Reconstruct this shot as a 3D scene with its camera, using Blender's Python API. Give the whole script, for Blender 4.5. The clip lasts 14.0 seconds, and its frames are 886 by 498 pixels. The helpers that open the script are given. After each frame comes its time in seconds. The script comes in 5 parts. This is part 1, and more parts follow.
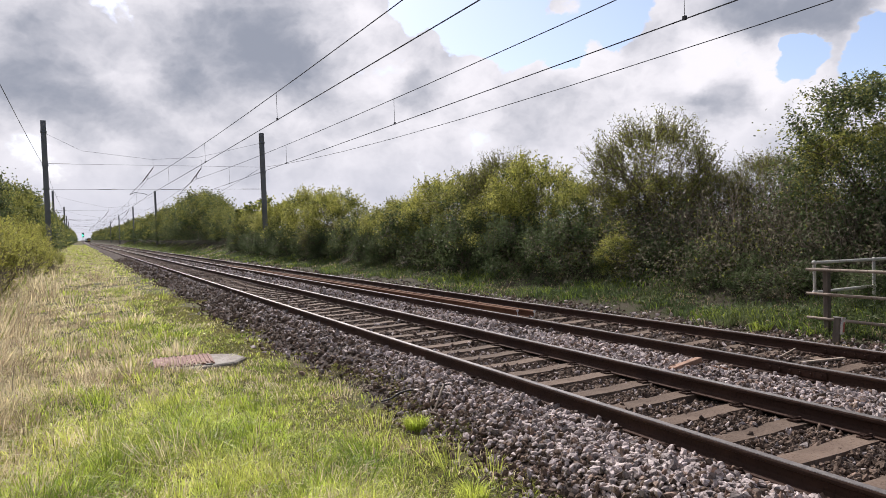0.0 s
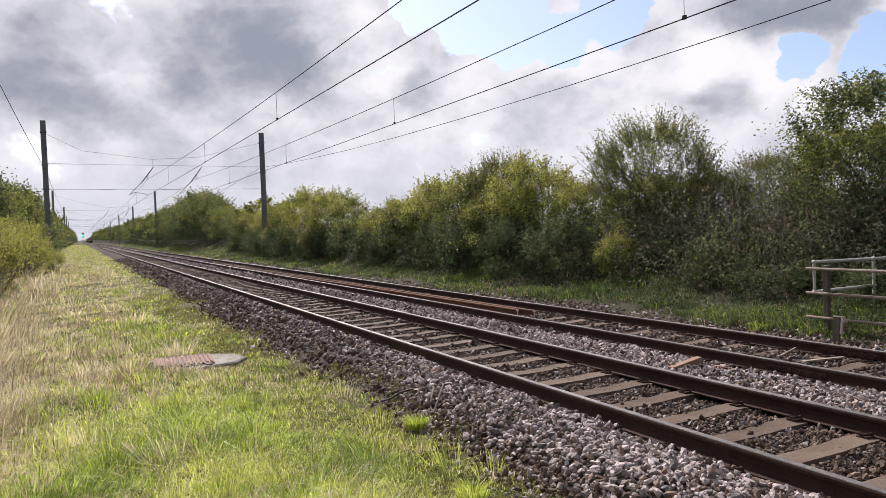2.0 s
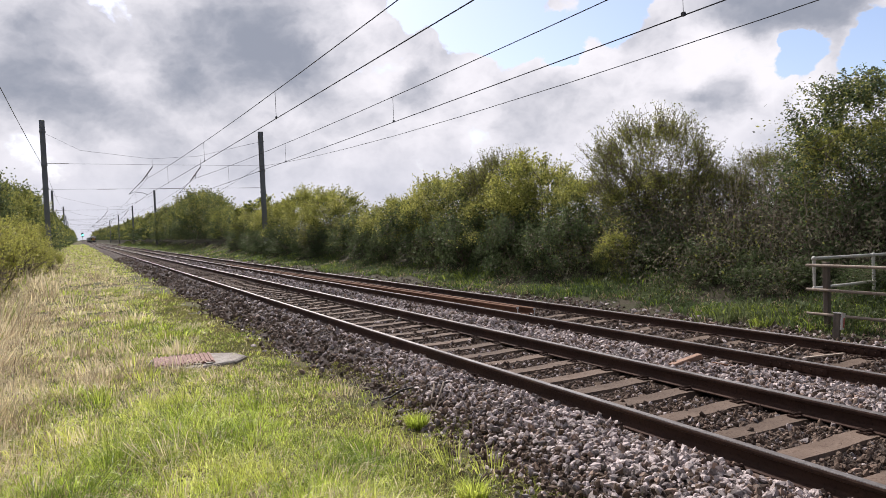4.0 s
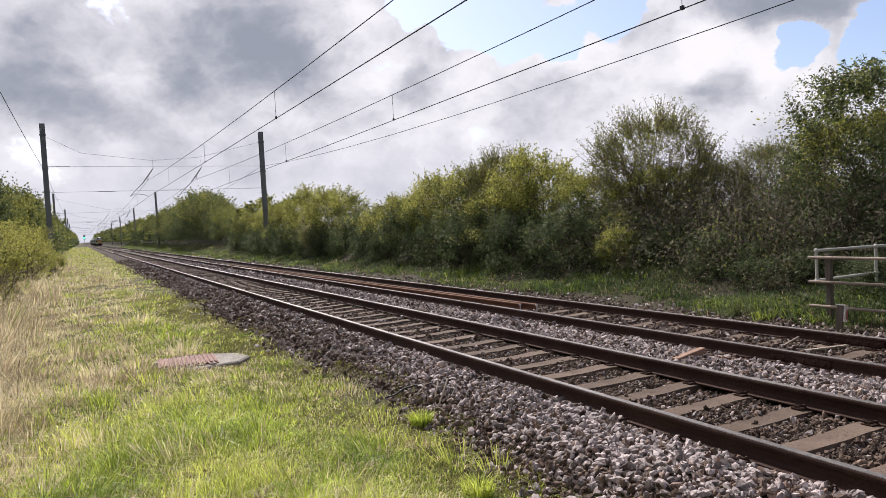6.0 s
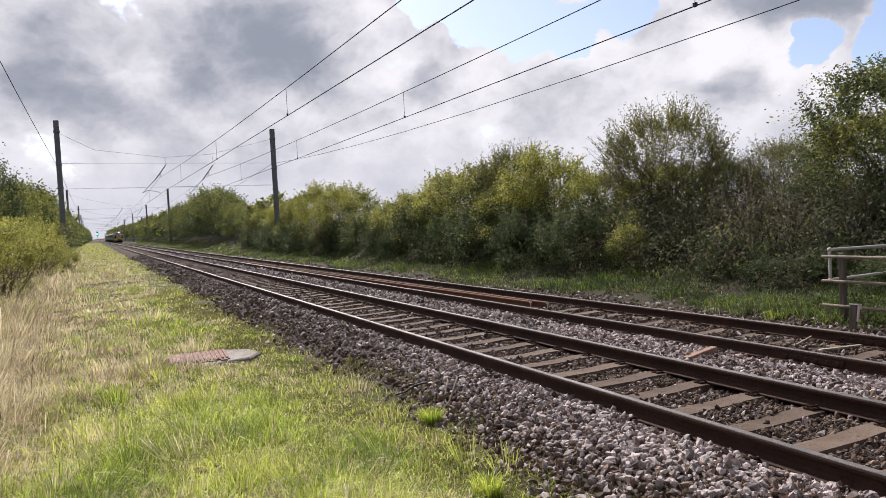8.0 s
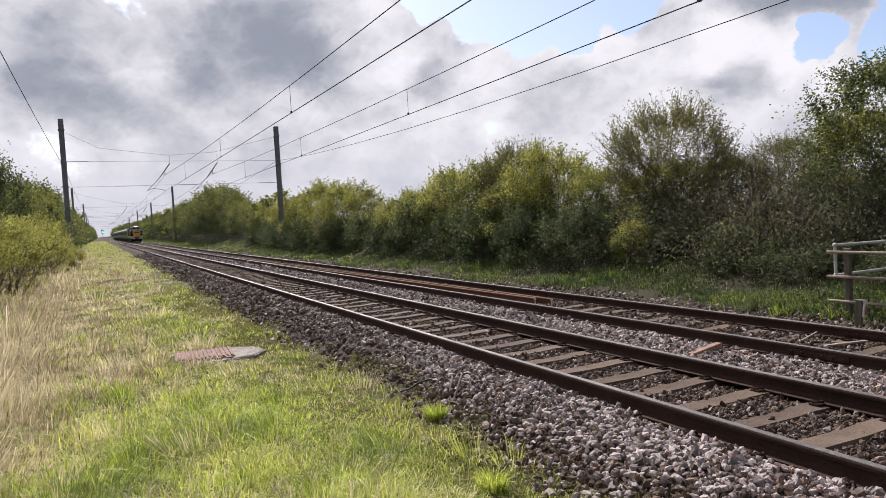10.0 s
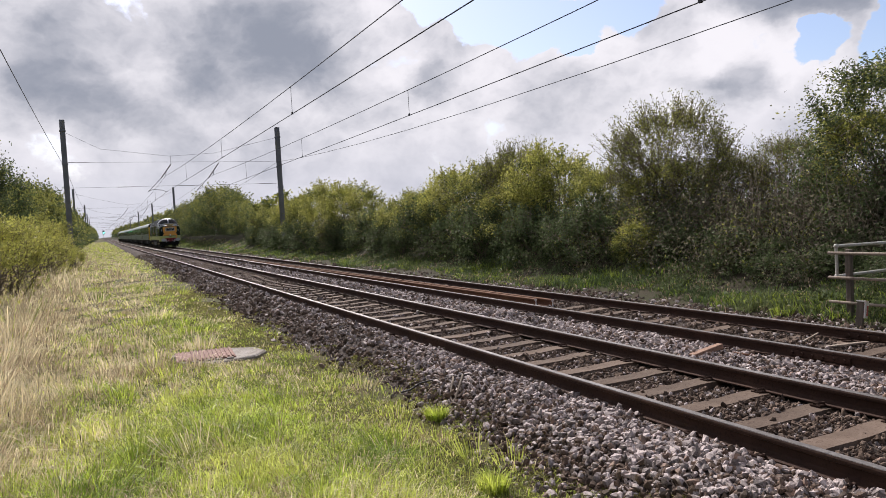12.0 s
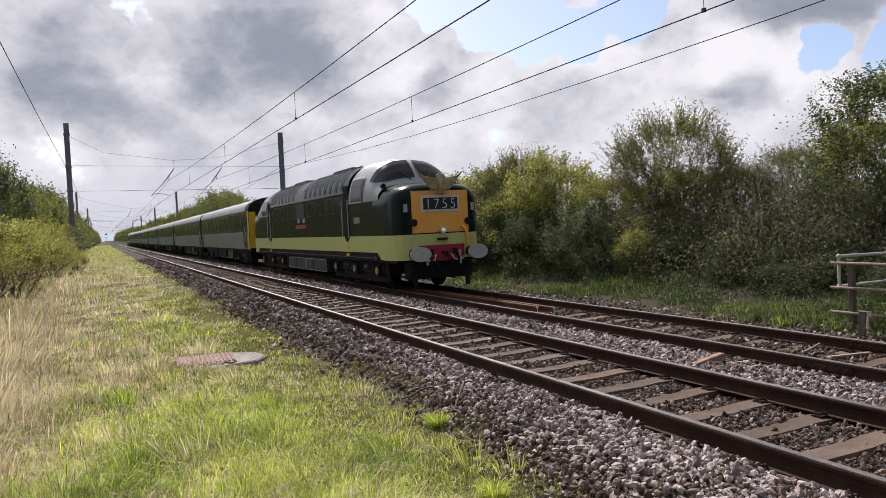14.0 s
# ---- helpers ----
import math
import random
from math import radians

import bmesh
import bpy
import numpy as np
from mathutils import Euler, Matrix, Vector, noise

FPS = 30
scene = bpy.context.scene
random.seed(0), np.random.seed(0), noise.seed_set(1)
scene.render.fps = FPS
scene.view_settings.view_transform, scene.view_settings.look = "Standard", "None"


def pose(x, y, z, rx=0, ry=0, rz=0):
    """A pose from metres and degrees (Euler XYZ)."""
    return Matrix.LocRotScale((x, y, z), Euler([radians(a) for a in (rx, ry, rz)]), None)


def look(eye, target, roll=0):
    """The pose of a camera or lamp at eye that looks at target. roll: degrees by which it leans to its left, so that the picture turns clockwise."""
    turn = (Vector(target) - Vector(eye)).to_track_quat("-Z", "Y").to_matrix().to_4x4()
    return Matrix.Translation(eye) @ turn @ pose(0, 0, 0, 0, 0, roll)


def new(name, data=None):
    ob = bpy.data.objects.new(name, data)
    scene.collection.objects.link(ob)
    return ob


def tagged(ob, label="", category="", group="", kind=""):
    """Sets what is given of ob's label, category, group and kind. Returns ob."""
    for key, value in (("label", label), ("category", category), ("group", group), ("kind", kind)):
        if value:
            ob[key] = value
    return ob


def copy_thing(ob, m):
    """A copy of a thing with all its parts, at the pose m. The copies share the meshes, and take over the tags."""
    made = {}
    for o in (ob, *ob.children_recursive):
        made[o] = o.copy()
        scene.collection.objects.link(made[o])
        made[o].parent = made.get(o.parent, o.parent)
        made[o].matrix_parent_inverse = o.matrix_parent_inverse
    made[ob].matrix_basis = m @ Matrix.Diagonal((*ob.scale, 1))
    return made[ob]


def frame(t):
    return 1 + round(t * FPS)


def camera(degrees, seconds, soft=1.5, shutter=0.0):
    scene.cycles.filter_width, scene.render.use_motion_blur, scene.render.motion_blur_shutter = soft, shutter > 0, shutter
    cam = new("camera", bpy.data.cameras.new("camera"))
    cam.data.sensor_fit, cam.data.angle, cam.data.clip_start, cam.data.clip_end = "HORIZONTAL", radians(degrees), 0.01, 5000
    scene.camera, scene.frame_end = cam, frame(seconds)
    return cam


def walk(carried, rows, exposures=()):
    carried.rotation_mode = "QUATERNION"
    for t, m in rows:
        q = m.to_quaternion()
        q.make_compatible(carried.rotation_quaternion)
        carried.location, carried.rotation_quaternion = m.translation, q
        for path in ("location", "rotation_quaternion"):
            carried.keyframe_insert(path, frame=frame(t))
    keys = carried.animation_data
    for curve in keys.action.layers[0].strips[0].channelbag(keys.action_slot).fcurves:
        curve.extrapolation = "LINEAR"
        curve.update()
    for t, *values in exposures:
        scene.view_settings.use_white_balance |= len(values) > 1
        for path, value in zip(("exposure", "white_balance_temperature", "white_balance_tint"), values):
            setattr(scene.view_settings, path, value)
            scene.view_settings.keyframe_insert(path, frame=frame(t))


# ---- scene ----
# World: x across the line to the hedge, y along the line, z = 0 at the nearer track's rail head.
EYE = (0.0, 0.0, 1.68)
cam = camera(63.35, 14.0, soft=0.8)


def aim(yaw, pitch, roll):
    a, b = radians(yaw), radians(pitch)
    way = (math.sin(a) * math.cos(b), math.cos(a) * math.cos(b), math.sin(b))
    return look(EYE, tuple(e + 20 * w for e, w in zip(EYE, way)), roll)


CAMERA_TURNS = [  # seconds, yaw, pitch, roll
    (0.0, 26.905, -1.726, -2.068),
    (0.5, 26.907, -1.751, -2.082),
    (1.0, 26.917, -1.763, -2.104),
    (1.5, 26.902, -1.757, -2.111),
    (2.0, 26.912, -1.751, -2.118),
    (2.5, 26.899, -1.780, -2.100),
    (3.0, 26.896, -1.836, -2.065),
    (5.5, 26.859, -2.061, -3.100),
    (6.0, 26.776, -2.097, -3.191),
    (6.5, 26.605, -2.156, -3.202),
    (7.0, 26.369, -2.185, -3.136),
    (7.5, 26.135, -2.213, -3.083),
    (8.0, 25.927, -2.250, -2.999),
    (10.5, 25.551, -2.501, -3.226),
    (11.0, 25.547, -2.498, -3.216),
    (11.5, 25.542, -2.471, -3.212),
    (12.0, 25.512, -2.411, -3.197),
    (12.5, 25.446, -2.312, -3.110),
    (13.0, 25.380, -2.176, -2.975),
    (13.5, 25.362, -2.043, -2.898),
    (14.0, 25.385, -1.885, -2.689),
]
walk(cam, [(t, aim(y, p, r)) for t, y, p, r in CAMERA_TURNS], exposures=[(0, 0.31, 6500, 16), (3.2, 0.32, 6500, 16), (6.5, 0.30, 6500, 16), (14, 0.23, 6500, 16)])

# ---- world, sun ----
SUN_AZ, SUN_EL = 5.0, 44.0


def heading(yaw, elev):
    a, b = radians(yaw), radians(elev)
    return Vector((math.sin(a) * math.cos(b), math.cos(a) * math.cos(b), math.sin(b)))


class Graph:
    """Short hand for node trees."""

    def __init__(self, tree):
        self.tree = tree
        tree.nodes.clear()

    def add(self, kind, **ins):
        n = self.tree.nodes.new(kind)
        for k, v in ins.items():
            self.set(n, int(k[1:]) if k[0] == "i" and k[1:].isdigit() else k.replace("_", " "), v)
        return n

    def set(self, n, key, v):
        s = n.inputs[key]
        if isinstance(v, bpy.types.NodeSocket):
            self.tree.links.new(v, s)
        else:
            s.default_value = v

    def math(self, op, a, b=0.0, c=0.0, clamp=False):
        n = self.add("ShaderNodeMath", i0=a, i1=b, i2=c)
        n.operation, n.use_clamp = op, clamp
        return n.outputs[0]

    def vec(self, op, a, b=(0, 0, 0), scale=1.0):
        n = self.add("ShaderNodeVectorMath", i0=a, i1=b)
        n.operation = op
        n.inputs[3].default_value = scale
        return n.outputs["Value" if op in ("DOT_PRODUCT", "DISTANCE", "LENGTH") else "Vector"]

    def noise(self, vector, scale, detail=4.0, rough=0.55, out="Fac", distortion=0.0):
        n = self.add("ShaderNodeTexNoise", Vector=vector, Scale=scale, Detail=detail, Roughness=rough, Distortion=distortion)
        return n.outputs["Fac" if out == "Fac" else "Color"]

    def span(self, v, a, b, c=0.0, d=1.0, smooth=True):
        n = self.add("ShaderNodeMapRange", i0=v, i1=a, i2=b, i3=c, i4=d)
        n.interpolation_type = "SMOOTHSTEP" if smooth else "LINEAR"
        return n.outputs[0]

    def mix(self, fac, a, b, blend="MIX"):
        n = self.add("ShaderNodeMix")
        n.data_type, n.blend_type = "RGBA", blend
        self.set(n, 0, fac)
        for key, v in ((6, a), (7, b)):
            self.set(n, key, (*v, 1) if isinstance(v, tuple) and len(v) == 3 else v)
        return n.outputs[2]


def build_sky():
    world = bpy.data.worlds.new("sky")
    scene.world = world
    world.use_nodes = True
    g = Graph(world.node_tree)
    way = g.add("ShaderNodeTexCoord").outputs["Generated"]
    air = g.add("ShaderNodeTexSky")
    air.sky_type, air.sun_disc = "NISHITA", False
    air.sun_elevation, air.sun_rotation = radians(SUN_EL), radians(SUN_AZ)
    air.air_density, air.dust_density = 1.0, 1.5
    sky = air.outputs[0]
    blue = g.mix(1.0, sky, (0.122, 0.126, 0.138), "MULTIPLY")
    # cloud field by direction, stretched along the horizon
    z = g.add("ShaderNodeSeparateXYZ", Vector=way).outputs[2]
    at = g.vec("MULTIPLY", way, (1.0, 1.0, 1.35))
    warp = g.vec("SCALE", g.vec("SUBTRACT", g.noise(at, 7.0, 6, 0.6, "Color"), (0.5, 0.5, 0.5)), scale=0.11)
    bent = g.vec("ADD", way, warp)
    curled = g.vec("ADD", at, g.vec("SCALE", warp, scale=0.7))
    billow = g.noise(curled, 7.5, 8, 0.52)
    puffs = g.add("ShaderNodeTexVoronoi", Vector=curled, Scale=13.0, Detail=3.5, Roughness=0.55, Lacunarity=2.2)
    puffs.voronoi_dimensions, puffs.feature, puffs.normalize = "3D", "SMOOTH_F1", True
    puffs.inputs["Smoothness"].default_value = 0.35
    heap = g.math("SUBTRACT", 0.32, puffs.outputs["Distance"])
    high = g.add("ShaderNodeTexVoronoi", Vector=g.vec("ADD", curled, (0.0, 0.0, 0.02)), Scale=13.0, Detail=3.5, Roughness=0.55, Lacunarity=2.2)
    high.voronoi_dimensions, high.feature, high.normalize = "3D", "SMOOTH_F1", True
    high.inputs["Smoothness"].default_value = 0.35

    def masses(items):
        total = None
        for yaw, elev, size, weight in items:
            dist = g.vec("DISTANCE", bent, tuple(heading(yaw, elev)))
            m = g.math("MULTIPLY", g.span(dist, size, size * 0.25), weight)
            total = m if total is None else g.math("ADD", total, m)
        return total

    gaps = masses([(3.4, 15.8, 0.04, 0.3), (25.8, 17.3, 0.06, 1.0), (29.8, 16.0, 0.07, 1.0), (33.2, 14.6, 0.065, 1.0), (36.6, 13.4, 0.05, 0.9), (41, 15.2, 0.06, 0.8),
                   (53.8, 11.4, 0.045, 0.9), (58.5, 10.8, 0.06, 0.9), (63, 10, 0.10, 0.8), (-30, 30, 0.3, 0.6), (100, 25, 0.4, 0.7), (160, 35, 0.5, 0.8)])
    heavy = masses([(2.5, 11.5, 0.15, 0.4), (10.8, 13.7, 0.13, 0.9), (8.0, 12.2, 0.07, 0.5), (15.5, 14.6, 0.10, 0.6), (17.0, 11.2, 0.08, 0.6), (-0.2, 9.3, 0.07, 0.45), (-3.5, 12.5, 0.08, 0.5), (2.3, 7.4, 0.08, 0.4), (6.4, 7.1, 0.05, 0.25),
                    (51.3, 14.6, 0.07, 1.2), (56, 14.2, 0.07, 1.2), (47.6, 15.6, 0.05, 0.8), (48.6, 8.6, 0.05, 0.95), (46.6, 7.9, 0.04, 0.6), (25.2, 10.9, 0.045, 0.6), (35.5, 8.2, 0.08, 0.5), (17.5, 5.8, 0.05, 0.25)])
    thin = masses([(49, 10, 0.17, 0.45), (38, 9.5, 0.14, 0.4), (21.1, 15.9, 0.05, 0.5), (23.0, 12.1, 0.04, 0.5), (26.6, 13.4, 0.035, 0.5), (30.3, 11.5, 0.05, 0.5), (39.1, 11.6, 0.06, 0.6), (46.6, 11.2, 0.05, 0.6), (51.6, 9.6, 0.04, 0.5), (54.8, 8.4, 0.04, 0.5),
                   (20.7, 6.1, 0.05, 0.5), (30.2, 7.0, 0.04, 0.5), (43.0, 8.6, 0.05, 0.5), (-1.2, 10.9, 0.03, 0.4), (8.5, 9.3, 0.06, 0.5), (3.5, 12.0, 0.06, 0.4)])
    cover = g.math("ADD", g.math("MULTIPLY", g.math("SUBTRACT", billow, 0.5), 0.9), g.math("MULTIPLY", heap, 0.85))
    body = g.math("ADD", cover, g.math("MULTIPLY", heavy, 0.34))
    mask = g.span(g.math("ADD", g.math("MULTIPLY", gaps, -1.0), g.math("ADD", body, 0.62)), 0.36, 0.50)
    depth = g.math("SUBTRACT", body, g.math("MULTIPLY", thin, 0.26))
    depth = g.math("SUBTRACT", depth, g.math("MULTIPLY", gaps, 0.18))
    crest = g.math("MULTIPLY", g.math("SUBTRACT", puffs.outputs["Distance"], high.outputs["Distance"]), 1.1)   # lit crests, grey bases
    shade = g.span(g.math("ADD", depth, crest), -0.36, 0.62)
    tone = g.mix(shade, (0.88, 0.885, 0.91), (0.29, 0.325, 0.385))
    # clouds turn greyer away from the sun
    facing = g.vec("DOT_PRODUCT", way, tuple(heading(SUN_AZ + 14, 22)))
    tone = g.mix(g.span(facing, 0.75, -0.2, 0.0, 0.72), tone, (0.20, 0.225, 0.27))
    cloudy = g.mix(mask, blue, tone)
    # pale haze above the horizon
    low = g.math("MULTIPLY", g.span(z, 0.0, 0.15, 0.85, 0.0), g.span(facing, 0.2, 0.8, 0.4, 1.0))
    cloudy = g.mix(low, cloudy, (0.62, 0.645, 0.71))
    bg = g.add("ShaderNodeBackground", Color=cloudy, Strength=0.89)
    g.tree.links.new(bg.outputs[0], g.add("ShaderNodeOutputWorld").inputs[0])


build_sky()
sun_data = bpy.data.lights.new("sun", "SUN")
sun_data.energy, sun_data.angle, sun_data.color = 5.0, radians(2.0), (1.0, 0.955, 0.885)
sun = new("sun", sun_data)
sun.matrix_world = look(tuple(heading(SUN_AZ, SUN_EL) * 100), (0, 0, 0))


# ---- materials ----
def material(name, colours, scale=6.0, fine=60.0, rough=0.8, metal=0.0, bump=0.3, each=0.0, island=0.0,
             through_light=0.0, coat=0.0, bump_scale=None, spec=0.5, vary=0.18, stretch=(1, 1, 1), patch=None):
    """Colours: two or three tones mixed at a coarse and a fine scale; each / island: spread of value per object / per loose piece."""
    m = bpy.data.materials.new(name)
    m.use_nodes = True
    g = Graph(m.node_tree)
    at = g.vec("MULTIPLY", g.add("ShaderNodeTexCoord").outputs["Object"], stretch)
    a = g.noise(at, scale, 5, 0.6)
    b = g.noise(at, fine, 3, 0.6)
    col = g.mix(g.span(a, 0.35, 0.65), colours[0], colours[1])
    if len(colours) > 2:
        col = g.mix(g.span(b, 0.48, 0.68), col, colours[2])
    val = g.span(b, 0.25, 0.75, 1 - vary, 1 + vary)
    if each:
        r = g.add("ShaderNodeObjectInfo").outputs["Random"]
        val = g.math("MULTIPLY", val, g.span(r, 0, 1, 1 - each, 1 + each, False))
    if island:
        r = g.add("ShaderNodeNewGeometry").outputs["Random Per Island"]
        val = g.math("MULTIPLY", val, g.span(r, 0, 1, 1 - island, 1 + island, False))
        if patch:
            col = g.mix(g.span(g.math("FRACT", g.math("MULTIPLY", r, 17.0)), patch[1], patch[1] + 0.02), patch[0], col)
    grey = g.add("ShaderNodeCombineColor", Red=val, Green=val, Blue=val).outputs[0]
    col = g.mix(1.0, col, grey, "MULTIPLY")
    p = g.add("ShaderNodeBsdfPrincipled", Base_Color=col, Metallic=metal)
    p.inputs["Specular IOR Level"].default_value = spec
    g.set(p, "Roughness", g.span(b, 0.2, 0.8, max(0.02, rough * 0.8), min(1.0, rough * 1.2)))
    p.inputs["Coat Weight"].default_value = coat
    p.inputs["Coat Roughness"].default_value = 0.15
    if bump:
        h = g.math("ADD", g.math("MULTIPLY", a, 0.5), b)
        g.set(p, "Normal", g.add("ShaderNodeBump", Strength=bump, Distance=bump_scale or 0.02, Height=h).outputs[0])
    shader = p.outputs[0]
    if through_light:
        t = g.add("ShaderNodeBsdfTranslucent", Color=col)
        mixer = g.add("ShaderNodeMixShader", i0=through_light, i1=shader, i2=t.outputs[0])
        shader = mixer.outputs[0]
    g.tree.links.new(shader, g.add("ShaderNodeOutputMaterial").inputs[0])
    return m


def plain(name, colour, rough=0.5, metal=0.0, emit=0.0):
    m = bpy.data.materials.new(name)
    m.use_nodes = True
    p = m.node_tree.nodes["Principled BSDF"]
    p.inputs["Base Color"].default_value = (*colour, 1)
    p.inputs["Roughness"].default_value, p.inputs["Metallic"].default_value = rough, metal
    if emit:
        p.inputs["Emission Color"].default_value, p.inputs["Emission Strength"].default_value = (*colour, 1), emit
    return m


SOIL = material("soil", [(0.09, 0.078, 0.032), (0.068, 0.074, 0.026), (0.042, 0.031, 0.02)], 1.6, 25, 0.95, bump=0.6, spec=0.08)
EARTH = material("bank_earth", [(0.045, 0.048, 0.024), (0.055, 0.047, 0.032), (0.03, 0.024, 0.017)], 1.1, 25, 0.95, bump=0.6, spec=0.08)
BALLAST = material("ballast_bed", [(0.055, 0.042, 0.036), (0.085, 0.066, 0.057), (0.025, 0.019, 0.016)], 1.5, 22, 0.9, bump=1.0, bump_scale=0.05, spec=0.1)
STONE = material("granite_stone", [(0.29, 0.245, 0.235), (0.43, 0.37, 0.36), (0.15, 0.12, 0.11)], 8, 60, 0.75, bump=0.35, island=0.6, patch=((0.16, 0.11, 0.085), 0.25), spec=0.3)
STONE_EACH = material("loose_granite_stone", [(0.29, 0.245, 0.235), (0.43, 0.37, 0.36), (0.15, 0.12, 0.11)], 0.5, 3, 0.75, bump=0.1, each=0.5, spec=0.3)
STONE_DIRTY = material("rusty_stone", [(0.105, 0.073, 0.056), (0.15, 0.11, 0.085), (0.06, 0.042, 0.033)], 8, 60, 0.85, bump=0.25, island=0.5, spec=0.15)
CONCRETE = material("sleeper_concrete", [(0.105, 0.075, 0.057), (0.15, 0.11, 0.085), (0.07, 0.048, 0.037)], 3, 45, 0.9, bump=0.25, each=0.18, spec=0.2)
RAIL_RUST = material("rail_rust", [(0.045, 0.025, 0.019), (0.065, 0.035, 0.025), (0.03, 0.018, 0.015)], 2, 40, 0.8, bump=0.2, spec=0.15)
RAIL_TOP = material("rail_running_band", [(0.17, 0.155, 0.15), (0.24, 0.225, 0.22)], 1, 30, 0.5, 0.85, bump=0.03)
RAIL_OLD = material("old_rail_rust", [(0.135, 0.065, 0.04), (0.18, 0.09, 0.05), (0.09, 0.045, 0.03)], 3, 40, 0.85, bump=0.2, spec=0.2)
STEEL_DARK = material("galvanised_steel", [(0.13, 0.135, 0.14), (0.185, 0.19, 0.195)], 0.8, 20, 0.6, 0.2, bump=0.05)
PIPE = material("grey_painted_pipe", [(0.46, 0.46, 0.43), (0.56, 0.55, 0.52), (0.34, 0.30, 0.25)], 3, 30, 0.6, bump=0.1)
PIPE_OLD = material("rusty_pipe", [(0.24, 0.19, 0.15), (0.31, 0.26, 0.21), (0.15, 0.10, 0.07)], 3, 30, 0.75, bump=0.15)
WIRE = plain("wire", (0.05, 0.05, 0.055), 0.6, 0.4)
INSULATOR = plain("insulator", (0.07, 0.05, 0.045), 0.35)
GRASS = material("grass_blade", [(0.40, 0.49, 0.075), (0.60, 0.63, 0.16)], 0.9, 6, 0.5, bump=0, island=0.55, through_light=0.45, spec=0.3)
GRASS_DEEP = material("deep_green_grass_blade", [(0.18, 0.26, 0.04), (0.28, 0.34, 0.06)], 0.9, 6, 0.5, bump=0, island=0.4, through_light=0.45, spec=0.25)
DEAD = material("dead_grass_blade", [(0.36, 0.28, 0.18), (0.50, 0.40, 0.27)], 0.9, 6, 0.7, bump=0, island=0.45, through_light=0.35, spec=0.15)
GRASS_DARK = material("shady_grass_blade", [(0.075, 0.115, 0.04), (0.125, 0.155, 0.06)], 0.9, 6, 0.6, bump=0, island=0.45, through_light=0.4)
STRAW = material("dry_grass_blade", [(0.60, 0.51, 0.32), (0.76, 0.67, 0.46)], 0.9, 6, 0.6, bump=0, island=0.4, through_light=0.45, spec=0.2)
# yellow and dark leaves also paint sunlit tops and shaded bottoms of the hedges
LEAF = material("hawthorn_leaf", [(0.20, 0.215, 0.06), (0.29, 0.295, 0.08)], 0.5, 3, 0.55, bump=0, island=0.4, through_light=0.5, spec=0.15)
LEAF_YELLOW = material("young_and_sunlit_leaf", [(0.34, 0.345, 0.075), (0.45, 0.44, 0.11)], 0.5, 3, 0.5, bump=0, island=0.4, through_light=0.5)
LEAF_DARK = material("bramble_and_shaded_leaf", [(0.08, 0.112, 0.05), (0.13, 0.16, 0.072)], 0.6, 3, 0.6, bump=0, island=0.45, through_light=0.35, spec=0.12)
LEAF_DULL = material("dull_leaf", [(0.145, 0.135, 0.095), (0.215, 0.195, 0.14)], 0.6, 3, 0.7, bump=0, island=0.4, through_light=0.4, spec=0.1)
MOSS = material("moss_turf", [(0.20, 0.21, 0.06), (0.30, 0.27, 0.10)], 0.9, 6, 0.8, bump=0, island=0.5, through_light=0.3, spec=0.1)
TWIG = material("twig_bark", [(0.10, 0.075, 0.055), (0.16, 0.125, 0.09)], 2, 20, 0.9, bump=0.1)
TWIG_PALE = material("dead_stem", [(0.19, 0.155, 0.125), (0.27, 0.22, 0.18)], 2, 20, 0.9, bump=0, island=0.35)


# ---- builders ----
def mesh_object(name, verts, faces, mats, parent=None, label="", smooth=False, index=None):
    me = bpy.data.meshes.new(name)
    me.from_pydata([tuple(v) for v in verts] if not isinstance(verts, np.ndarray) else verts.tolist(), [], faces if isinstance(faces, list) else faces.tolist())
    for m in (mats if isinstance(mats, (list, tuple)) else [mats]):
        me.materials.append(m)
    if index is not None:
        me.polygons.foreach_set("material_index", np.asarray(index, dtype=np.int32))
    if smooth:
        me.polygons.foreach_set("use_smooth", np.ones(len(me.polygons), dtype=bool))
    ob = new(name, me)
    if parent:
        ob.parent = parent
    return tagged(ob, label)


def part(name, bm, mat, parent=None, label="", smooth=False):
    me = bpy.data.meshes.new(name)
    bm.normal_update()
    bm.to_mesh(me)
    bm.free()
    me.materials.append(mat)
    if smooth:
        me.polygons.foreach_set("use_smooth", np.ones(len(me.polygons), dtype=bool))
    ob = new(name, me)
    if parent:
        ob.parent = parent
    return tagged(ob, label)


def box(bm, x0, x1, y0, y1, z0, z1, bevel=0.0, m=None):
    made = bmesh.ops.create_cube(bm, size=1.0, matrix=Matrix.Translation(((x0 + x1) / 2, (y0 + y1) / 2, (z0 + z1) / 2)) @ Matrix.Diagonal((x1 - x0, y1 - y0, z1 - z0, 1)))
    vs = made["verts"]
    if bevel:
        es = list({e for v in vs for e in v.link_edges})
        vs = list({v for f in bmesh.ops.bevel(bm, geom=es, offset=bevel, segments=2, profile=0.6, affect="EDGES")["faces"] for v in f.verts} | {v for v in vs if v.is_valid})
    if m is not None:
        bmesh.ops.transform(bm, matrix=m, verts=vs)
    return bm


def boxed(*a, **k):
    return box(bmesh.new(), *a, **k)


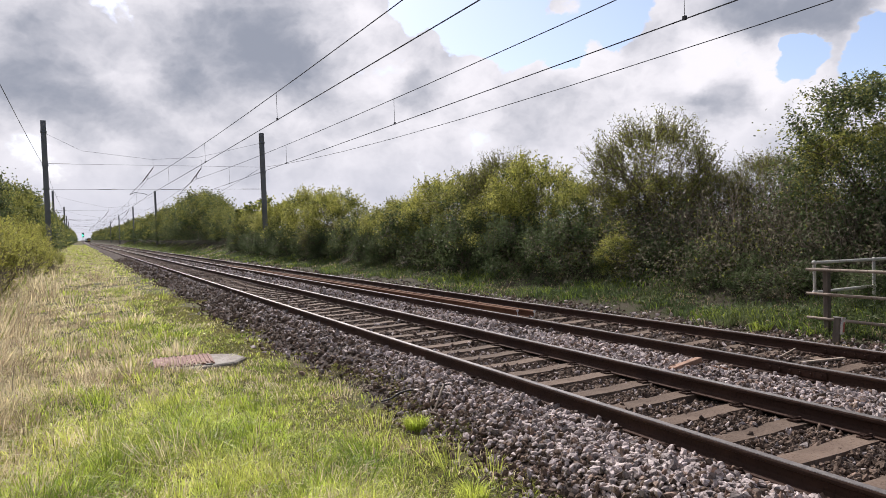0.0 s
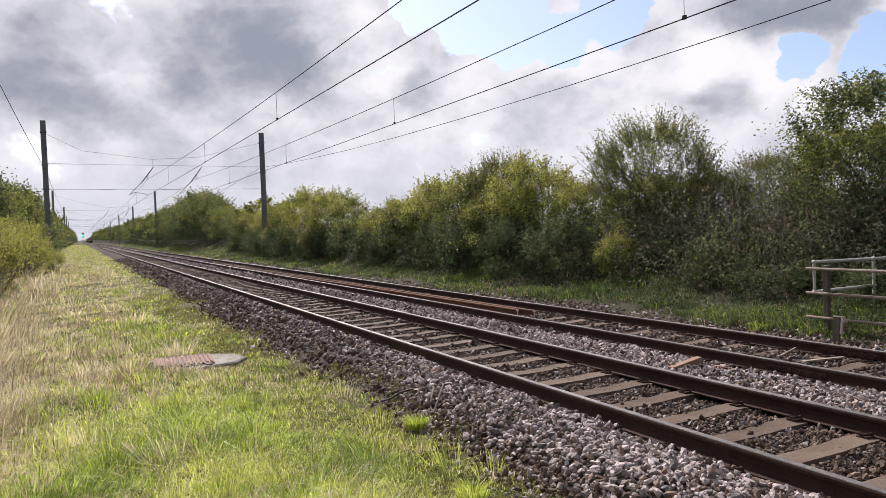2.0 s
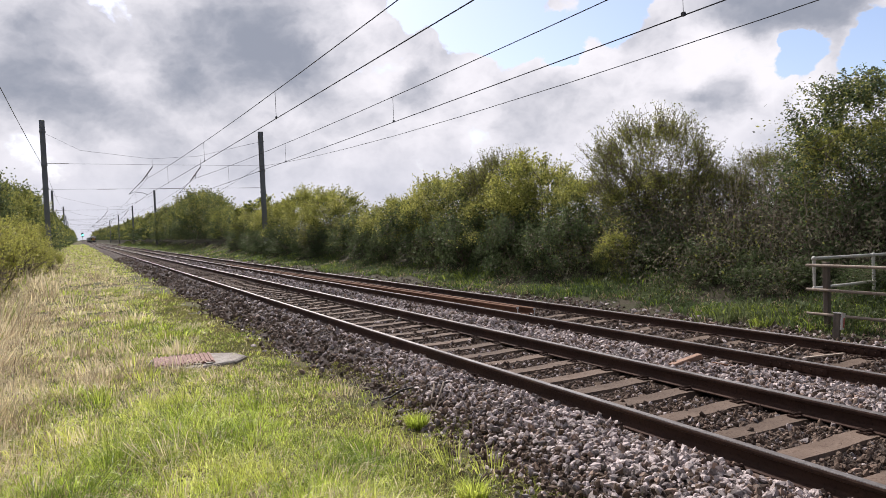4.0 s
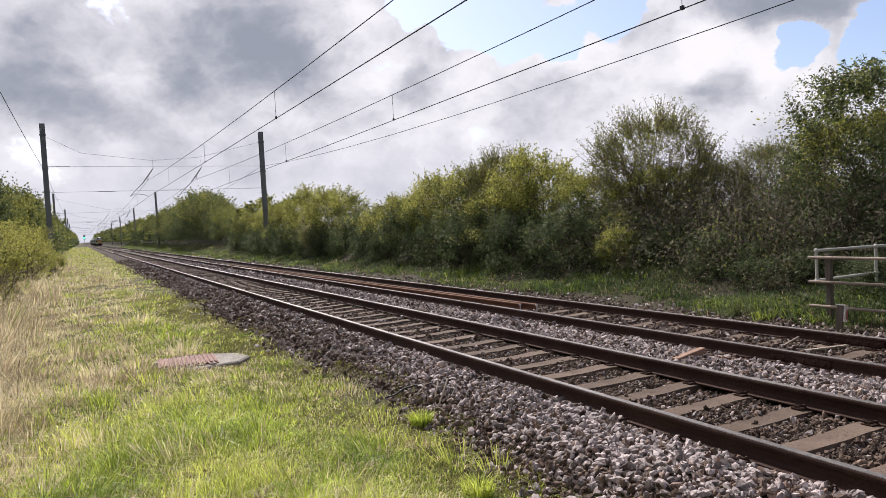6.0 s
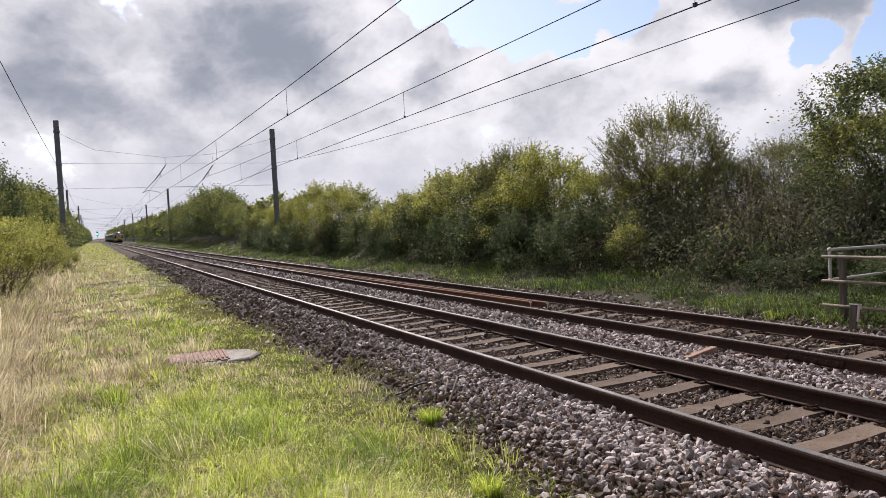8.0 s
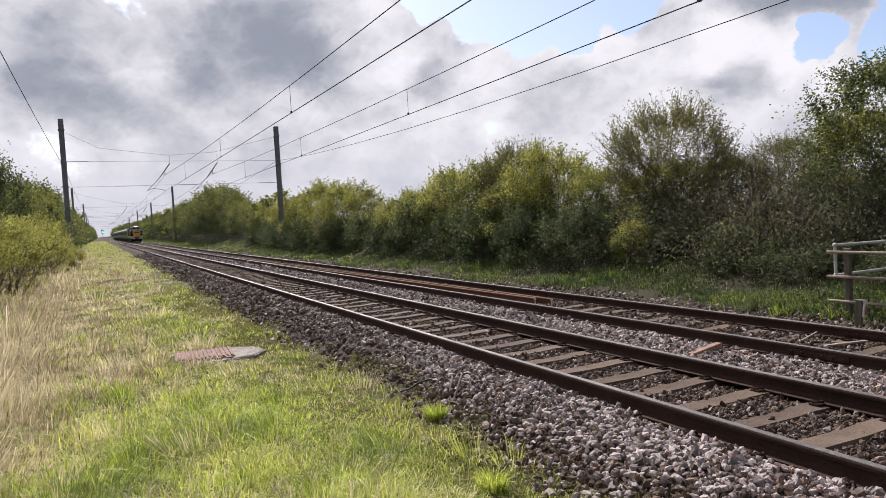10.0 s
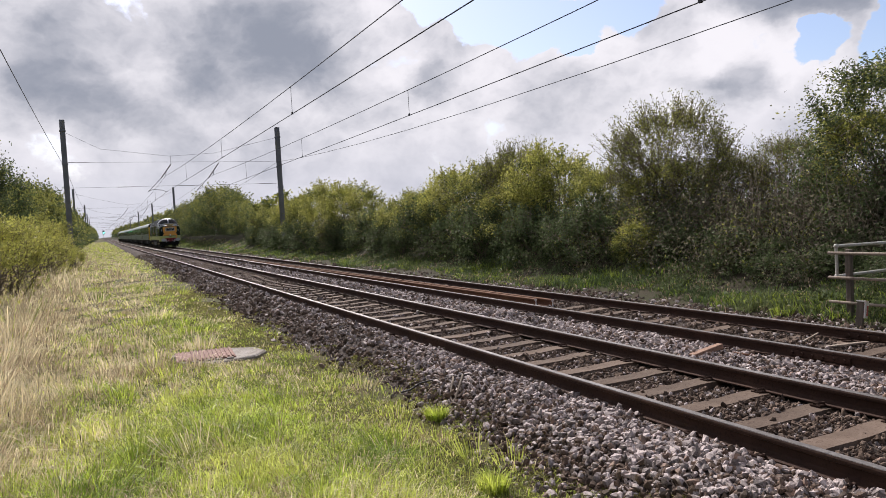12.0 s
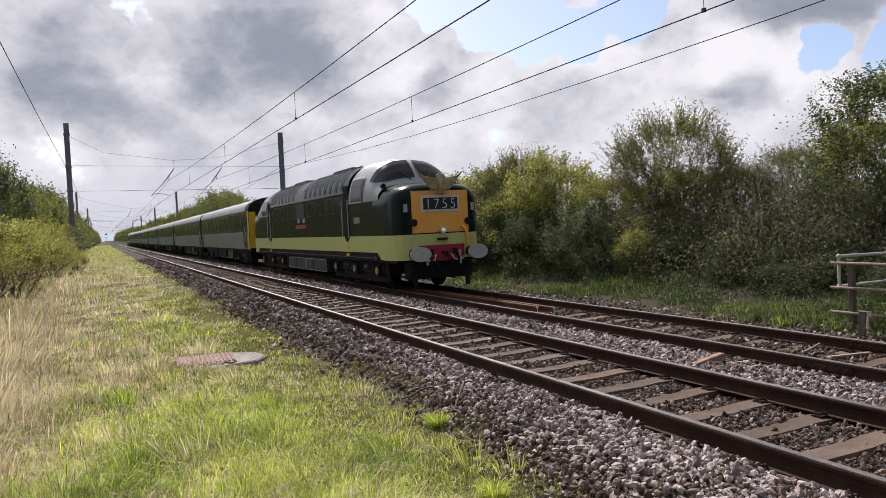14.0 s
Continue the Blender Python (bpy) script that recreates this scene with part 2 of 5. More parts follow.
def tube(bm, pts, radius, sides=8, taper=1.0, caps=True):
    """A round bar along points."""
    pts = [Vector(p) for p in pts]
    rings = []
    for i, p in enumerate(pts):
        d = (pts[min(i + 1, len(pts) - 1)] - pts[max(i - 1, 0)]).normalized()
        u = d.cross(Vector((0, 0, 1)) if abs(d.z) < 0.9 else Vector((1, 0, 0))).normalized()
        w = d.cross(u)
        r = radius * (1 + (taper - 1) * i / max(1, len(pts) - 1))
        rings.append([bm.verts.new(p + r * (math.cos(t) * u + math.sin(t) * w)) for t in (2 * math.pi * k / sides for k in range(sides))])
    for a, b in zip(rings, rings[1:]):
        for k in range(sides):
            bm.faces.new((a[k], b[k], b[(k + 1) % sides], a[(k + 1) % sides]))
    if caps:
        bm.faces.new(rings[0])
        bm.faces.new(rings[-1][::-1])
    return bm


def tubed(*a, **k):
    return tube(bmesh.new(), *a, **k)


def disc(bm, centre, axis, radius, depth, sides=24, oval=1.0):
    m = Matrix.Translation(centre) @ Vector(axis).to_track_quat("Z", "Y").to_matrix().to_4x4() @ Matrix.Diagonal((oval, 1, 1, 1))
    bmesh.ops.create_cone(bm, cap_ends=True, segments=sides, radius1=radius, radius2=radius, depth=depth, matrix=m)
    return bm


def empty(name, m=None, label="", category="", group="", kind=""):
    ob = new(name)
    ob.empty_display_size = 0.3
    if m is not None:
        ob.matrix_basis = m
    return tagged(ob, label, category, group, kind)


def sweep(profile, y0, y1, steps=1):
    """A closed (x, z) profile drawn along y, with caps."""
    bm = bmesh.new()
    rings = [[bm.verts.new((x, y0 + (y1 - y0) * i / steps, z)) for x, z in profile] for i in range(steps + 1)]
    n = len(profile)
    for a, b in zip(rings, rings[1:]):
        for k in range(n):
            bm.faces.new((a[k], a[(k + 1) % n], b[(k + 1) % n], b[k]))
    bm.faces.new(rings[0][::-1])
    bm.faces.new(rings[-1])
    bmesh.ops.recalc_face_normals(bm, faces=bm.faces)
    return bm


# ---- ground, ballast, tracks ----
RAILS_NEAR, RAILS_FAR, FAR_Z, GAUGE = 4.24, 7.756, -0.147, 1.505
MID_NEAR, MID_FAR = RAILS_NEAR + GAUGE / 2, RAILS_FAR + GAUGE / 2
GX = [-400, -30, -9, -5, -2.6, -1.4, 2.2, 3.15, 3.5, 10.0, 10.5, 11.2, 12.0, 12.8, 14.0, 15.5, 18.0, 40, 400]
GZ = [1.5, 1.3, 1.0, 0.55, -0.16, -0.30, -0.31, -0.36, -0.7, -0.75, -0.46, -0.37, -0.22, 0.12, 0.85, 1.35, 1.6, 1.7, 1.8]
BX = [2.85, 3.08, 3.28, 3.55, 3.8, 4.12, 4.3, 5.68, 5.87, 6.25, 6.7, 7.15, 7.5, 9.5, 9.75, 10.1, 10.6]
BZ = [-0.58, -0.385, -0.27, -0.175, -0.15, -0.158, -0.208, -0.208, -0.16, -0.155, -0.165, -0.25, -0.33, -0.33, -0.36, -0.44, -0.62]


def rough_field(x, y):
    return 0.035 * np.sin(1.7 * x + 0.9 * np.sin(0.6 * y)) * np.sin(1.1 * y + x) + 0.02 * np.sin(3.1 * x - 2.3 * y)


def ground_z(x, y):
    return np.interp(x, GX, GZ) + rough_field(x, y) * (1 - np.exp(-((np.asarray(x) - 6.8) / 4.2) ** 8))


def bed_z(x, y):
    return np.interp(x, BX, BZ) + 0.012 * np.sin(2.3 * x + 1.9 * y) + 0.01 * np.sin(5.1 * y - 3 * x)


def sheet(name, xs, ys, height, mat):
    gx, gy = np.meshgrid(xs, ys)
    v = np.stack([gx.ravel(), gy.ravel(), height(gx, gy).ravel()], 1)
    nx = len(xs)
    i = (np.arange(len(ys) - 1)[:, None] * nx + np.arange(nx - 1)).ravel()
    return mesh_object(name, v, np.stack([i, i + 1, i + nx + 1, i + nx], 1), mat, smooth=True)


def build_ground():
    xs = np.concatenate([[-3000, -800, -200, -60, -25], np.arange(-14, 20, 0.3), [25, 40, 90, 250, 900, 3000]])
    ys = np.concatenate([[-2000, -300, -60, -20], np.arange(-8, 30, 0.3), np.arange(30, 120, 2.0), [150, 200, 300, 450, 700, 1100, 2000, 4000]])
    ground = sheet("ground", xs, ys, ground_z, SOIL)
    ground.data.materials.append(EARTH)
    ground.data.polygons.foreach_set("material_index", [1 if p.center.x > 6 else 0 for p in ground.data.polygons])
    tagged(ground, "grassy trackside ground with bare earth patches", "ground", kind="structure")
    xs = np.arange(2.85, 10.61, 0.115)
    ys = np.concatenate([[-60, -20], np.arange(-6, 30, 0.25), np.arange(30, 120, 2.0), [150, 250, 450, 900, 1600]])
    tagged(sheet("ballast_bed", xs, ys, bed_z, BALLAST), "grey crushed stone ballast bed under both tracks", "ballast", kind="structure")


def rail_profile(x, top):
    half = [(0.0, 0.0), (0.022, -0.001), (0.031, -0.006), (0.035, -0.016), (0.035, -0.038), (0.012, -0.05), (0.01, -0.11), (0.02, -0.135), (0.07, -0.148), (0.07, -0.159)]
    return [(x - a, top + z) for a, z in half[::-1]] + [(x + a, top + z) for a, z in half[1:]]


def build_sleeper(name="sleeper"):
    bm = bmesh.new()
    prof = [(-1.25, -0.20), (-1.25, -0.01), (-1.0, 0.0), (-0.45, 0.0), (-0.25, -0.012), (0.25, -0.012), (0.45, 0.0), (1.0, 0.0), (1.25, -0.01), (1.25, -0.20)]
    a = [bm.verts.new((x, -0.108 if z > -0.1 else -0.14, z)) for x, z in prof]
    b = [bm.verts.new((x, 0.108 if z > -0.1 else 0.14, z)) for x, z in prof]
    bm.faces.new(a)
    bm.faces.new(b[::-1])
    for k in range(len(prof)):
        j = (k + 1) % len(prof)
        bm.faces.new((a[j], a[k], b[k], b[j]))
    me = bpy.data.meshes.new(name)
    bm.normal_update()
    bm.to_mesh(me)
    bm.free()
    me.materials.append(CONCRETE)
    return me


def clip_mesh():
    """A bent spring clip with its pad, on the foot of a rail."""
    bm = bmesh.new()
    tube(bm, [(0.05, -0.03, 0.012), (0.085, -0.055, 0.03), (0.125, -0.035, 0.035), (0.12, 0.02, 0.03), (0.075, 0.045, 0.035), (0.045, 0.01, 0.028)], 0.011, 5)
    box(bm, 0.06, 0.14, -0.05, 0.05, 0.0, 0.014)
    me = bpy.data.meshes.new("rail_clip")
    bm.normal_update()
    bm.to_mesh(me)
    bm.free()
    me.materials.append(RAIL_RUST)
    return me


def build_track(x0, top, first, label):
    track = empty("railway_track", label=label, category="track", kind="structure")
    sleeper, clip = build_sleeper(), clip_mesh()
    for k in (0, 1):
        x = x0 + k * GAUGE
        rail = part("rail", sweep(rail_profile(x, top), -25, 1400, 1), RAIL_RUST, track, "brown rusted steel rail with bright top")
        part("running_band", sweep([(x - 0.029, top - 0.002), (x + 0.029, top - 0.002), (x + 0.026, top + 0.003), (x - 0.026, top + 0.003)], -25, 1400, 1), RAIL_TOP, rail)
    rng = random.Random(int(x0 * 100))
    zs = top - 0.165
    v0 = np.array([tuple(v.co) for v in sleeper.vertices])
    f0 = [list(p.vertices) for p in sleeper.polygons]
    far_v, far_f = [], []
    for i in range(-4, 1200):
        y = first + 0.65 * i + rng.uniform(-0.02, 0.02)
        if y < 60:
            ob = new("sleeper", sleeper)
            ob.parent = track
            ob.matrix_basis = pose(x0 + GAUGE / 2 + rng.uniform(-0.02, 0.02), y, zs + rng.uniform(-0.008, 0.004), 0, 0, rng.uniform(-0.7, 0.7))
            if y < 26:
                for k in (0, 1):
                    for side in (0, 180):
                        c = new("rail_clip", clip)
                        c.parent = track
                        c.matrix_basis = pose(x0 + k * GAUGE, y, zs, 0, 0, side)
        elif y < 420:
            n = len(far_v) * len(v0)
            far_v.append(v0 + (x0 + GAUGE / 2, y, zs))
            far_f += [[n + q for q in f] for f in f0]
    tagged(mesh_object("distant_sleepers", np.concatenate(far_v), far_f, CONCRETE, track), kind="stuff")
    return track


def stone_shapes(rng, count):
    bm = bmesh.new()
    bmesh.ops.create_icosphere(bm, subdivisions=1, radius=1.0)
    v = np.array([tuple(q.co) for q in bm.verts])
    f = np.array([[q.index for q in p.verts] for p in bm.faces])
    bm.free()
    out = []
    for _ in range(count):
        n = rng.normal(size=(8, 3))
        n /= np.linalg.norm(n, axis=1)[:, None]
        w = v * 1.35
        for q in n:                       # cut flat faces for a crushed look
            d = w @ q
            w = w - np.outer(np.maximum(0, d - rng.uniform(0.6, 0.95)), q)
        out.append(w * rng.uniform(0.6, 1.25, 3))
    return out, f


def scatter_mesh(name, shapes, faces, places, sizes, rng, mat, flat=0.75):
    n, k = len(places), len(shapes[0])
    ang = rng.uniform(0, 2 * np.pi, (n, 3)) * (0.35, 0.35, 1.0)
    cx, sx, cy, sy, cz, sz = np.cos(ang[:, 0]), np.sin(ang[:, 0]), np.cos(ang[:, 1]), np.sin(ang[:, 1]), np.cos(ang[:, 2]), np.sin(ang[:, 2])
    rot = np.stack([np.stack([cz * cy, cz * sy * sx - sz * cx, cz * sy * cx + sz * sx], 1),
                    np.stack([sz * cy, sz * sy * sx + cz * cx, sz * sy * cx - cz * sx], 1),
                    np.stack([-sy, cy * sx, cy * cx], 1)], 1)
    base = np.array(shapes)[rng.integers(0, len(shapes), n)] * sizes[:, None, None] * (1, 1, flat)
    v = np.einsum("nij,nkj->nki", rot, base) + places[:, None, :]
    f = (faces[None] + (np.arange(n) * k)[:, None, None]).reshape(-1, faces.shape[1])
    return mesh_object(name, v.reshape(-1, 3), f, mat)


def build_stones():
    rng = np.random.default_rng(5)
    shapes, faces = stone_shapes(rng, 14)
    single = []
    for w in shapes[:8]:
        me = bpy.data.meshes.new("stone")
        me.from_pydata(w.tolist(), [], faces.tolist())
        me.materials.append(STONE_EACH)
        single.append(me)
    bed = bpy.data.objects["ballast_bed"]
    for _ in range(300):            # the foremost shoulder, stone by stone
        x, y = rng.uniform(3.15, 4.05), rng.uniform(3.2, 5.6)
        s = 0.029 * rng.uniform(0.65, 1.5)
        ob = new("stone", single[rng.integers(0, 8)])
        ob.parent = bed
        ob.matrix_basis = pose(x, y, float(bed_z(x, y)) + s * 0.55, *rng.uniform(-25, 25, 2), rng.uniform(0, 360)) @ Matrix.Diagonal((s, s, s * 0.75, 1))

    def lay(count, x0, x1, y0, y1, size, bias):
        y = y0 + (y1 - y0) * rng.random(count) ** bias
        x = rng.uniform(x0, x1, count)
        keep = x < 2.0 * y + 0.5
        for rail_x, first in ((RAILS_NEAR, SLEEPER_NEAR), (RAILS_FAR, SLEEPER_FAR)):
            mid = rail_x + GAUGE / 2
            on = (np.abs(((y - first + 0.325) % 0.65) - 0.325) < 0.115) & (np.abs(x - mid) < 0.82) & (rng.random(count) > 0.04)
            rail = (np.abs(x - rail_x) < 0.06) | (np.abs(x - rail_x - GAUGE) < 0.06)
            keep &= ~on & ~rail
        edge = 3.12 + 0.14 * np.sin(0.9 * y) + 0.10 * np.sin(2.3 * y + 1) + 0.12 * np.sin(0.23 * y)
        keep &= (x > edge) | (rng.random(count) < np.clip(1 - (edge - x) / 0.6, 0, 1) ** 2 * 0.6)
        keep &= rng.random(count) > np.clip((x - 10.3) / 1.1, 0, 1) ** 0.7
        x, y = x[keep], y[keep]
        s = size * (0.55 + 0.95 * rng.random(len(x)) ** 1.8) * np.where((np.abs(x - MID_NEAR) < 0.72) | (np.abs(x - MID_FAR) < 0.72), 0.85, 1.0)
        z = np.maximum(bed_z(x, y), ground_z(x, y)) + s * rng.uniform(-0.3, 0.7, len(x))
        return np.stack([x, y, z], 1), s

    for count, x0, x1, y0, y1, size, bias in ((30000, 2.5, 6.9, 2.6, 9.5, 0.028, 1.0), (15000, 6.9, 11.4, 3.2, 9.5, 0.033, 1.0), (15000, 2.5, 11.4, 9.5, 16, 0.036, 1.0), (7000, 9.4, 11.3, 4.5, 24, 0.032, 1.3), (17000, 2.6, 11.4, 16, 34, 0.042, 1.2), (8000, 2.6, 11.4, 34, 75, 0.06, 1.3)):
        p, s = lay(count, x0, x1, y0, y1, size, bias)
        dirty = (p[:, 0] > 9.9) & (rng.random(len(p)) < 0.55) | (p[:, 0] < 3.42) & (rng.random(len(p)) < 0.5) | ((np.abs(p[:, 0] - MID_NEAR) < 0.72) | (np.abs(p[:, 0] - MID_FAR) < 0.8)) & (rng.random(len(p)) < 0.85)
        shoulder = p[:, 0] < 3.95
        dirty |= rng.random(len(p)) < np.where(shoulder, np.interp(p[:, 1], [6, 10, 18], [0.12, 0.35, 0.8]), np.interp(p[:, 1], [10, 25], [0.08, 0.2]))
        tagged(scatter_mesh("ballast_stones", shapes, faces, p[~dirty], s[~dirty], rng, STONE), "loose grey crushed granite ballast stones", "ballast", kind="stuff")
        tagged(scatter_mesh("stained_ballast_stones", shapes, faces, p[dirty], s[dirty], rng, STONE_DIRTY), "brown rust-stained ballast stones between the rails", "ballast", kind="stuff")


SLEEPER_NEAR, SLEEPER_FAR = 3.63, 3.9
build_ground()
build_track(RAILS_NEAR, 0.0, SLEEPER_NEAR, "railway track on concrete sleepers beside the grass verge")
build_track(RAILS_FAR, FAR_Z, SLEEPER_FAR, "railway track on concrete sleepers beside the hedge bank")
build_stones()


# ---- overhead line ----
SPANS = [(55.5, 12.9, -1.74, 9.4, 9.85), (140.6, 12.9, -3.5, 10.2, 10.4), (200.0, 12.9, -2.7, 9.8, 10.1), (271.0, 12.9, -3.1, 9.8, 10.1), (345.0, 12.9, -3.3, 9.8, 10.0)]


def build_mast(x, y, top, label):
    base = float(ground_z(x, y)) - 0.1
    mast = empty("overhead_line_mast", pose(x, y, base), label, "mast", "overhead line masts")
    h = top - base
    w, d, t = 0.165, 0.15, 0.016
    part("mast_column", sweep_up([(-w, -d), (w, -d), (w, -d + t), (t / 2, -d + t), (t / 2, d - t), (w, d - t), (w, d), (-w, d), (-w, d - t), (-t / 2, d - t), (-t / 2, -d + t), (-w, -d + t)], 0, h), STEEL_DARK, mast)
    part("foundation", boxed(-0.4, 0.4, -0.4, 0.4, -0.3, 0.16, 0.03), CONCRETE, mast, "grey concrete footing")
    for z in (h - 0.75, h - 3.0, h - 4.6):
        part("clamp", boxed(-w - 0.03, w + 0.03, -d - 0.03, d + 0.03, z - 0.06, z + 0.06, 0.01), STEEL_DARK, mast)
    return mast


def sweep_up(profile, z0, z1):
    bm = bmesh.new()
    a = [bm.verts.new((x, y, z0)) for x, y in profile]
    b = [bm.verts.new((x, y, z1)) for x, y in profile]
    n = len(profile)
    for k in range(n):
        bm.faces.new((a[k], a[(k + 1) % n], b[(k + 1) % n], b[k]))
    bm.faces.new(a[::-1])
    bm.faces.new(b)
    bmesh.ops.recalc_face_normals(bm, faces=bm.faces)
    return bm


def insulator(bm, a, b, radius):
    """A ribbed rod insulator between two points."""
    a, b = Vector(a), Vector(b)
    tube(bm, [a, b], radius * 0.55, 6)
    for i in range(7):
        disc(bm, a.lerp(b, (i + 0.5) / 7), b - a, radius, 0.03, 10)
    return bm


def build_headspan(y, xr, xl, zr, zl, thick):
    span = empty("headspan", pose(0, y, 0), "cross-span wires with insulators and registration arms", "overhead line", "headspans")
    top = [(xl, 0, zl - 0.8), (0.5, 0, zl - 2.0), (5.0, 0, 7.3), (8.2, 0, 7.5), (xr, 0, zr - 0.75)]
    part("head_wire", tubed(top, thick * 0.7, 5), WIRE, span)
    part("upper_cross_wire", tubed([(xl, 0, 6.95), (xr, 0, 6.8)], thick * 0.7, 5), WIRE, span)
    part("lower_cross_wire", tubed([(xl, 0, 5.2), (xr, 0, 5.12)], thick * 0.7, 5), WIRE, span)
    for x0, x1, z in ((xl + 0.2, xl + 1.5, 6.95), (xr - 1.6, xr - 0.3, 5.13), (1.4, 2.6, 5.17), (5.5, 6.9, 5.15)):
        part("insulator", insulator(bmesh.new(), (x0, 0, z), (x1, 0, z - 0.005), thick * 2.4), INSULATOR, span)
    for xc in (5.06, 8.38):
        part("dropper", tubed([(xc, 0, 7.35), (xc, 0, 6.7)], thick * 0.8, 5), WIRE, span)
        part("stay_tube", tubed([(xc - 0.75, 0, 5.7), (xc - 1.65, 0, 4.78)], 0.022, 6), STEEL_DARK, span)
        part("stay_insulator", insulator(bmesh.new(), (xc, 0, 6.72), (xc - 0.75, 0, 5.7), 0.06), INSULATOR, span)
        part("registration_arm", tubed([(xc - 1.65, 0, 4.78), (xc - 1.3, 0, 4.95), (xc - 0.7, 0, 4.86), (xc - 0.42, 0, 4.735)], 0.02, 6), STEEL_DARK, span)
        part("messenger_bracket", tubed([(xc - 0.35, 0, 6.25), (xc - 0.42, 0, 5.85)], 0.025, 6), STEEL_DARK, span)
    return span


SUPPORTS = [-22.0] + [s[0] for s in SPANS] + [420.0]


def line_wire(x_mid, stagger, top, low, drop, owner, name, thick):
    """A wire from support to support, sagging by drop."""
    pts = []
    for i, (a, b) in enumerate(zip(SUPPORTS, SUPPORTS[1:])):
        xa, xb = (x_mid + (stagger if (i + k) % 2 else -stagger) for k in (0, 1))
        n = 14
        for k in range(n + (1 if b == SUPPORTS[-1] else 0)):
            t = k / n
            pts.append((xa + (xb - xa) * t, a + (b - a) * t, top - drop * 4 * t * (1 - t)))
    return part(name, tubed(pts, thick, 5), WIRE, owner)


def build_line(x_mid, stagger, label):
    line = empty("overhead_line", label=label, category="overhead line", group="overhead lines")
    line_wire(x_mid, stagger, 4.73, 4.70, 0.06, line, "contact_wire", 0.0105)
    line_wire(x_mid, stagger, 5.88, 5.4, 0.5, line, "messenger_wire", 0.010)
    for i, (a, b) in enumerate(zip(SUPPORTS[:4], SUPPORTS[1:5])):
        for y in ((8.0, 18.9, 30.5, 43.0) if i == 0 else [a + (b - a) * k / 7 for k in range(1, 7)]):
            t = (y - a) / (b - a)
            x = x_mid + (stagger if i % 2 else -stagger) * (1 - t) + (stagger if (i + 1) % 2 else -stagger) * t
            part("dropper_wire", tubed([(x, y, 5.88 - 2.0 * t * (1 - t)), (x, y, 4.69)], 0.006, 4), WIRE, line)
            part("dropper_clamp", boxed(x - 0.02, x + 0.02, y - 0.03, y + 0.03, 4.66, 4.72), WIRE, line)
    return line


def build_overhead():
    for i, (y, xr, xl, zr, zl) in enumerate(SPANS):
        build_mast(xr, y, zr, "weathered grey steel overhead line mast at the hedge")
        build_mast(xl, y, zl, "weathered grey steel overhead line mast among verge bushes")
        build_headspan(y, xr, xl, zr, zl, 0.012 + 0.004 * i)
    build_line(MID_NEAR - 0.15, -0.2, "contact and messenger wires above the verge-side track")
    build_line(MID_FAR - 0.3, -0.25, "contact and messenger wires above the hedge-side track")
    feeder = empty("feeder_wire", label="bare return wire slung between the hedge-side masts", category="wire", group="return wires")
    feeder2 = empty("feeder_wire", label="bare return wire slung between the verge-side masts", category="wire", group="return wires")
    for owner, xs, top in ((feeder, 12.75, 6.75), (feeder2, -1.74, 6.6)):
        pts = []
        for a, b in zip(SUPPORTS, SUPPORTS[1:]):
            pts += [(xs - (0 if owner is feeder or a < 60 else 1.2), a + (b - a) * k / 12, top - 4 * (1.15 if owner is feeder else 0.5) * (k / 12) * (1 - k / 12)) for k in range(12)]
        part("wire", tubed(pts, 0.011, 5), WIRE, owner)


build_overhead()


# ---- train ----
GREEN_DARK = material("dark_green_paint", [(0.005, 0.014, 0.010), (0.007, 0.017, 0.013)], 0.6, 8, 0.2, bump=0, vary=0.05, spec=0.15)
LIME = material("pale_lime_paint", [(0.50, 0.55, 0.20), (0.54, 0.58, 0.23)], 0.25, 2, 0.35, bump=0, vary=0.04, spec=0.3)
ORANGE = material("amber_yellow_paint", [(0.86, 0.41, 0.07), (0.90, 0.44, 0.08)], 0.6, 12, 0.45, bump=0, vary=0.05)
YELLOW = material("warning_yellow_paint", [(0.75, 0.48, 0.02), (0.7, 0.44, 0.03)], 0.8, 12, 0.45, bump=0.01)
WHITE = material("pale_grey_cab_paint", [(0.29, 0.305, 0.32), (0.34, 0.355, 0.37)], 0.8, 12, 0.35, bump=0.01)
RED = material("buffer_beam_red", [(0.30, 0.015, 0.025), (0.36, 0.02, 0.03)], 0.8, 12, 0.5, bump=0.01)
UNDER = material("underframe_black", [(0.009, 0.0085, 0.008), (0.016, 0.015, 0.013)], 2, 30, 0.8, bump=0.1, spec=0.25)
TANK = material("underframe_grey", [(0.035, 0.037, 0.04), (0.05, 0.052, 0.055)], 1.5, 20, 0.6, bump=0.05)
ROOF_GREY = material("roof_grey", [(0.022, 0.024, 0.024), (0.035, 0.037, 0.037)], 1.5, 20, 0.55, bump=0.05)
SILVER = material("buffer_steel", [(0.50, 0.51, 0.53), (0.58, 0.58, 0.60)], 1.5, 20, 0.4, 0.5, bump=0.05)
BRASS = material("gilt_emblem", [(0.30, 0.23, 0.11), (0.46, 0.37, 0.20)], 6, 40, 0.45, 0.4, bump=0.1)
GLASS_DARK = plain("dark_window_glass", (0.010, 0.012, 0.014), 0.12)
GLASS_DARK.node_tree.nodes["Principled BSDF"].inputs["Specular IOR Level"].default_value = 0.18
LIGHT = plain("dim_headlamp", (1.0, 0.90, 0.72), 0.3, 0, 0.22)
FRAME_WHITE = material("headcode_frame_white", [(0.56, 0.54, 0.50), (0.62, 0.60, 0.57)], 2, 20, 0.5, bump=0)
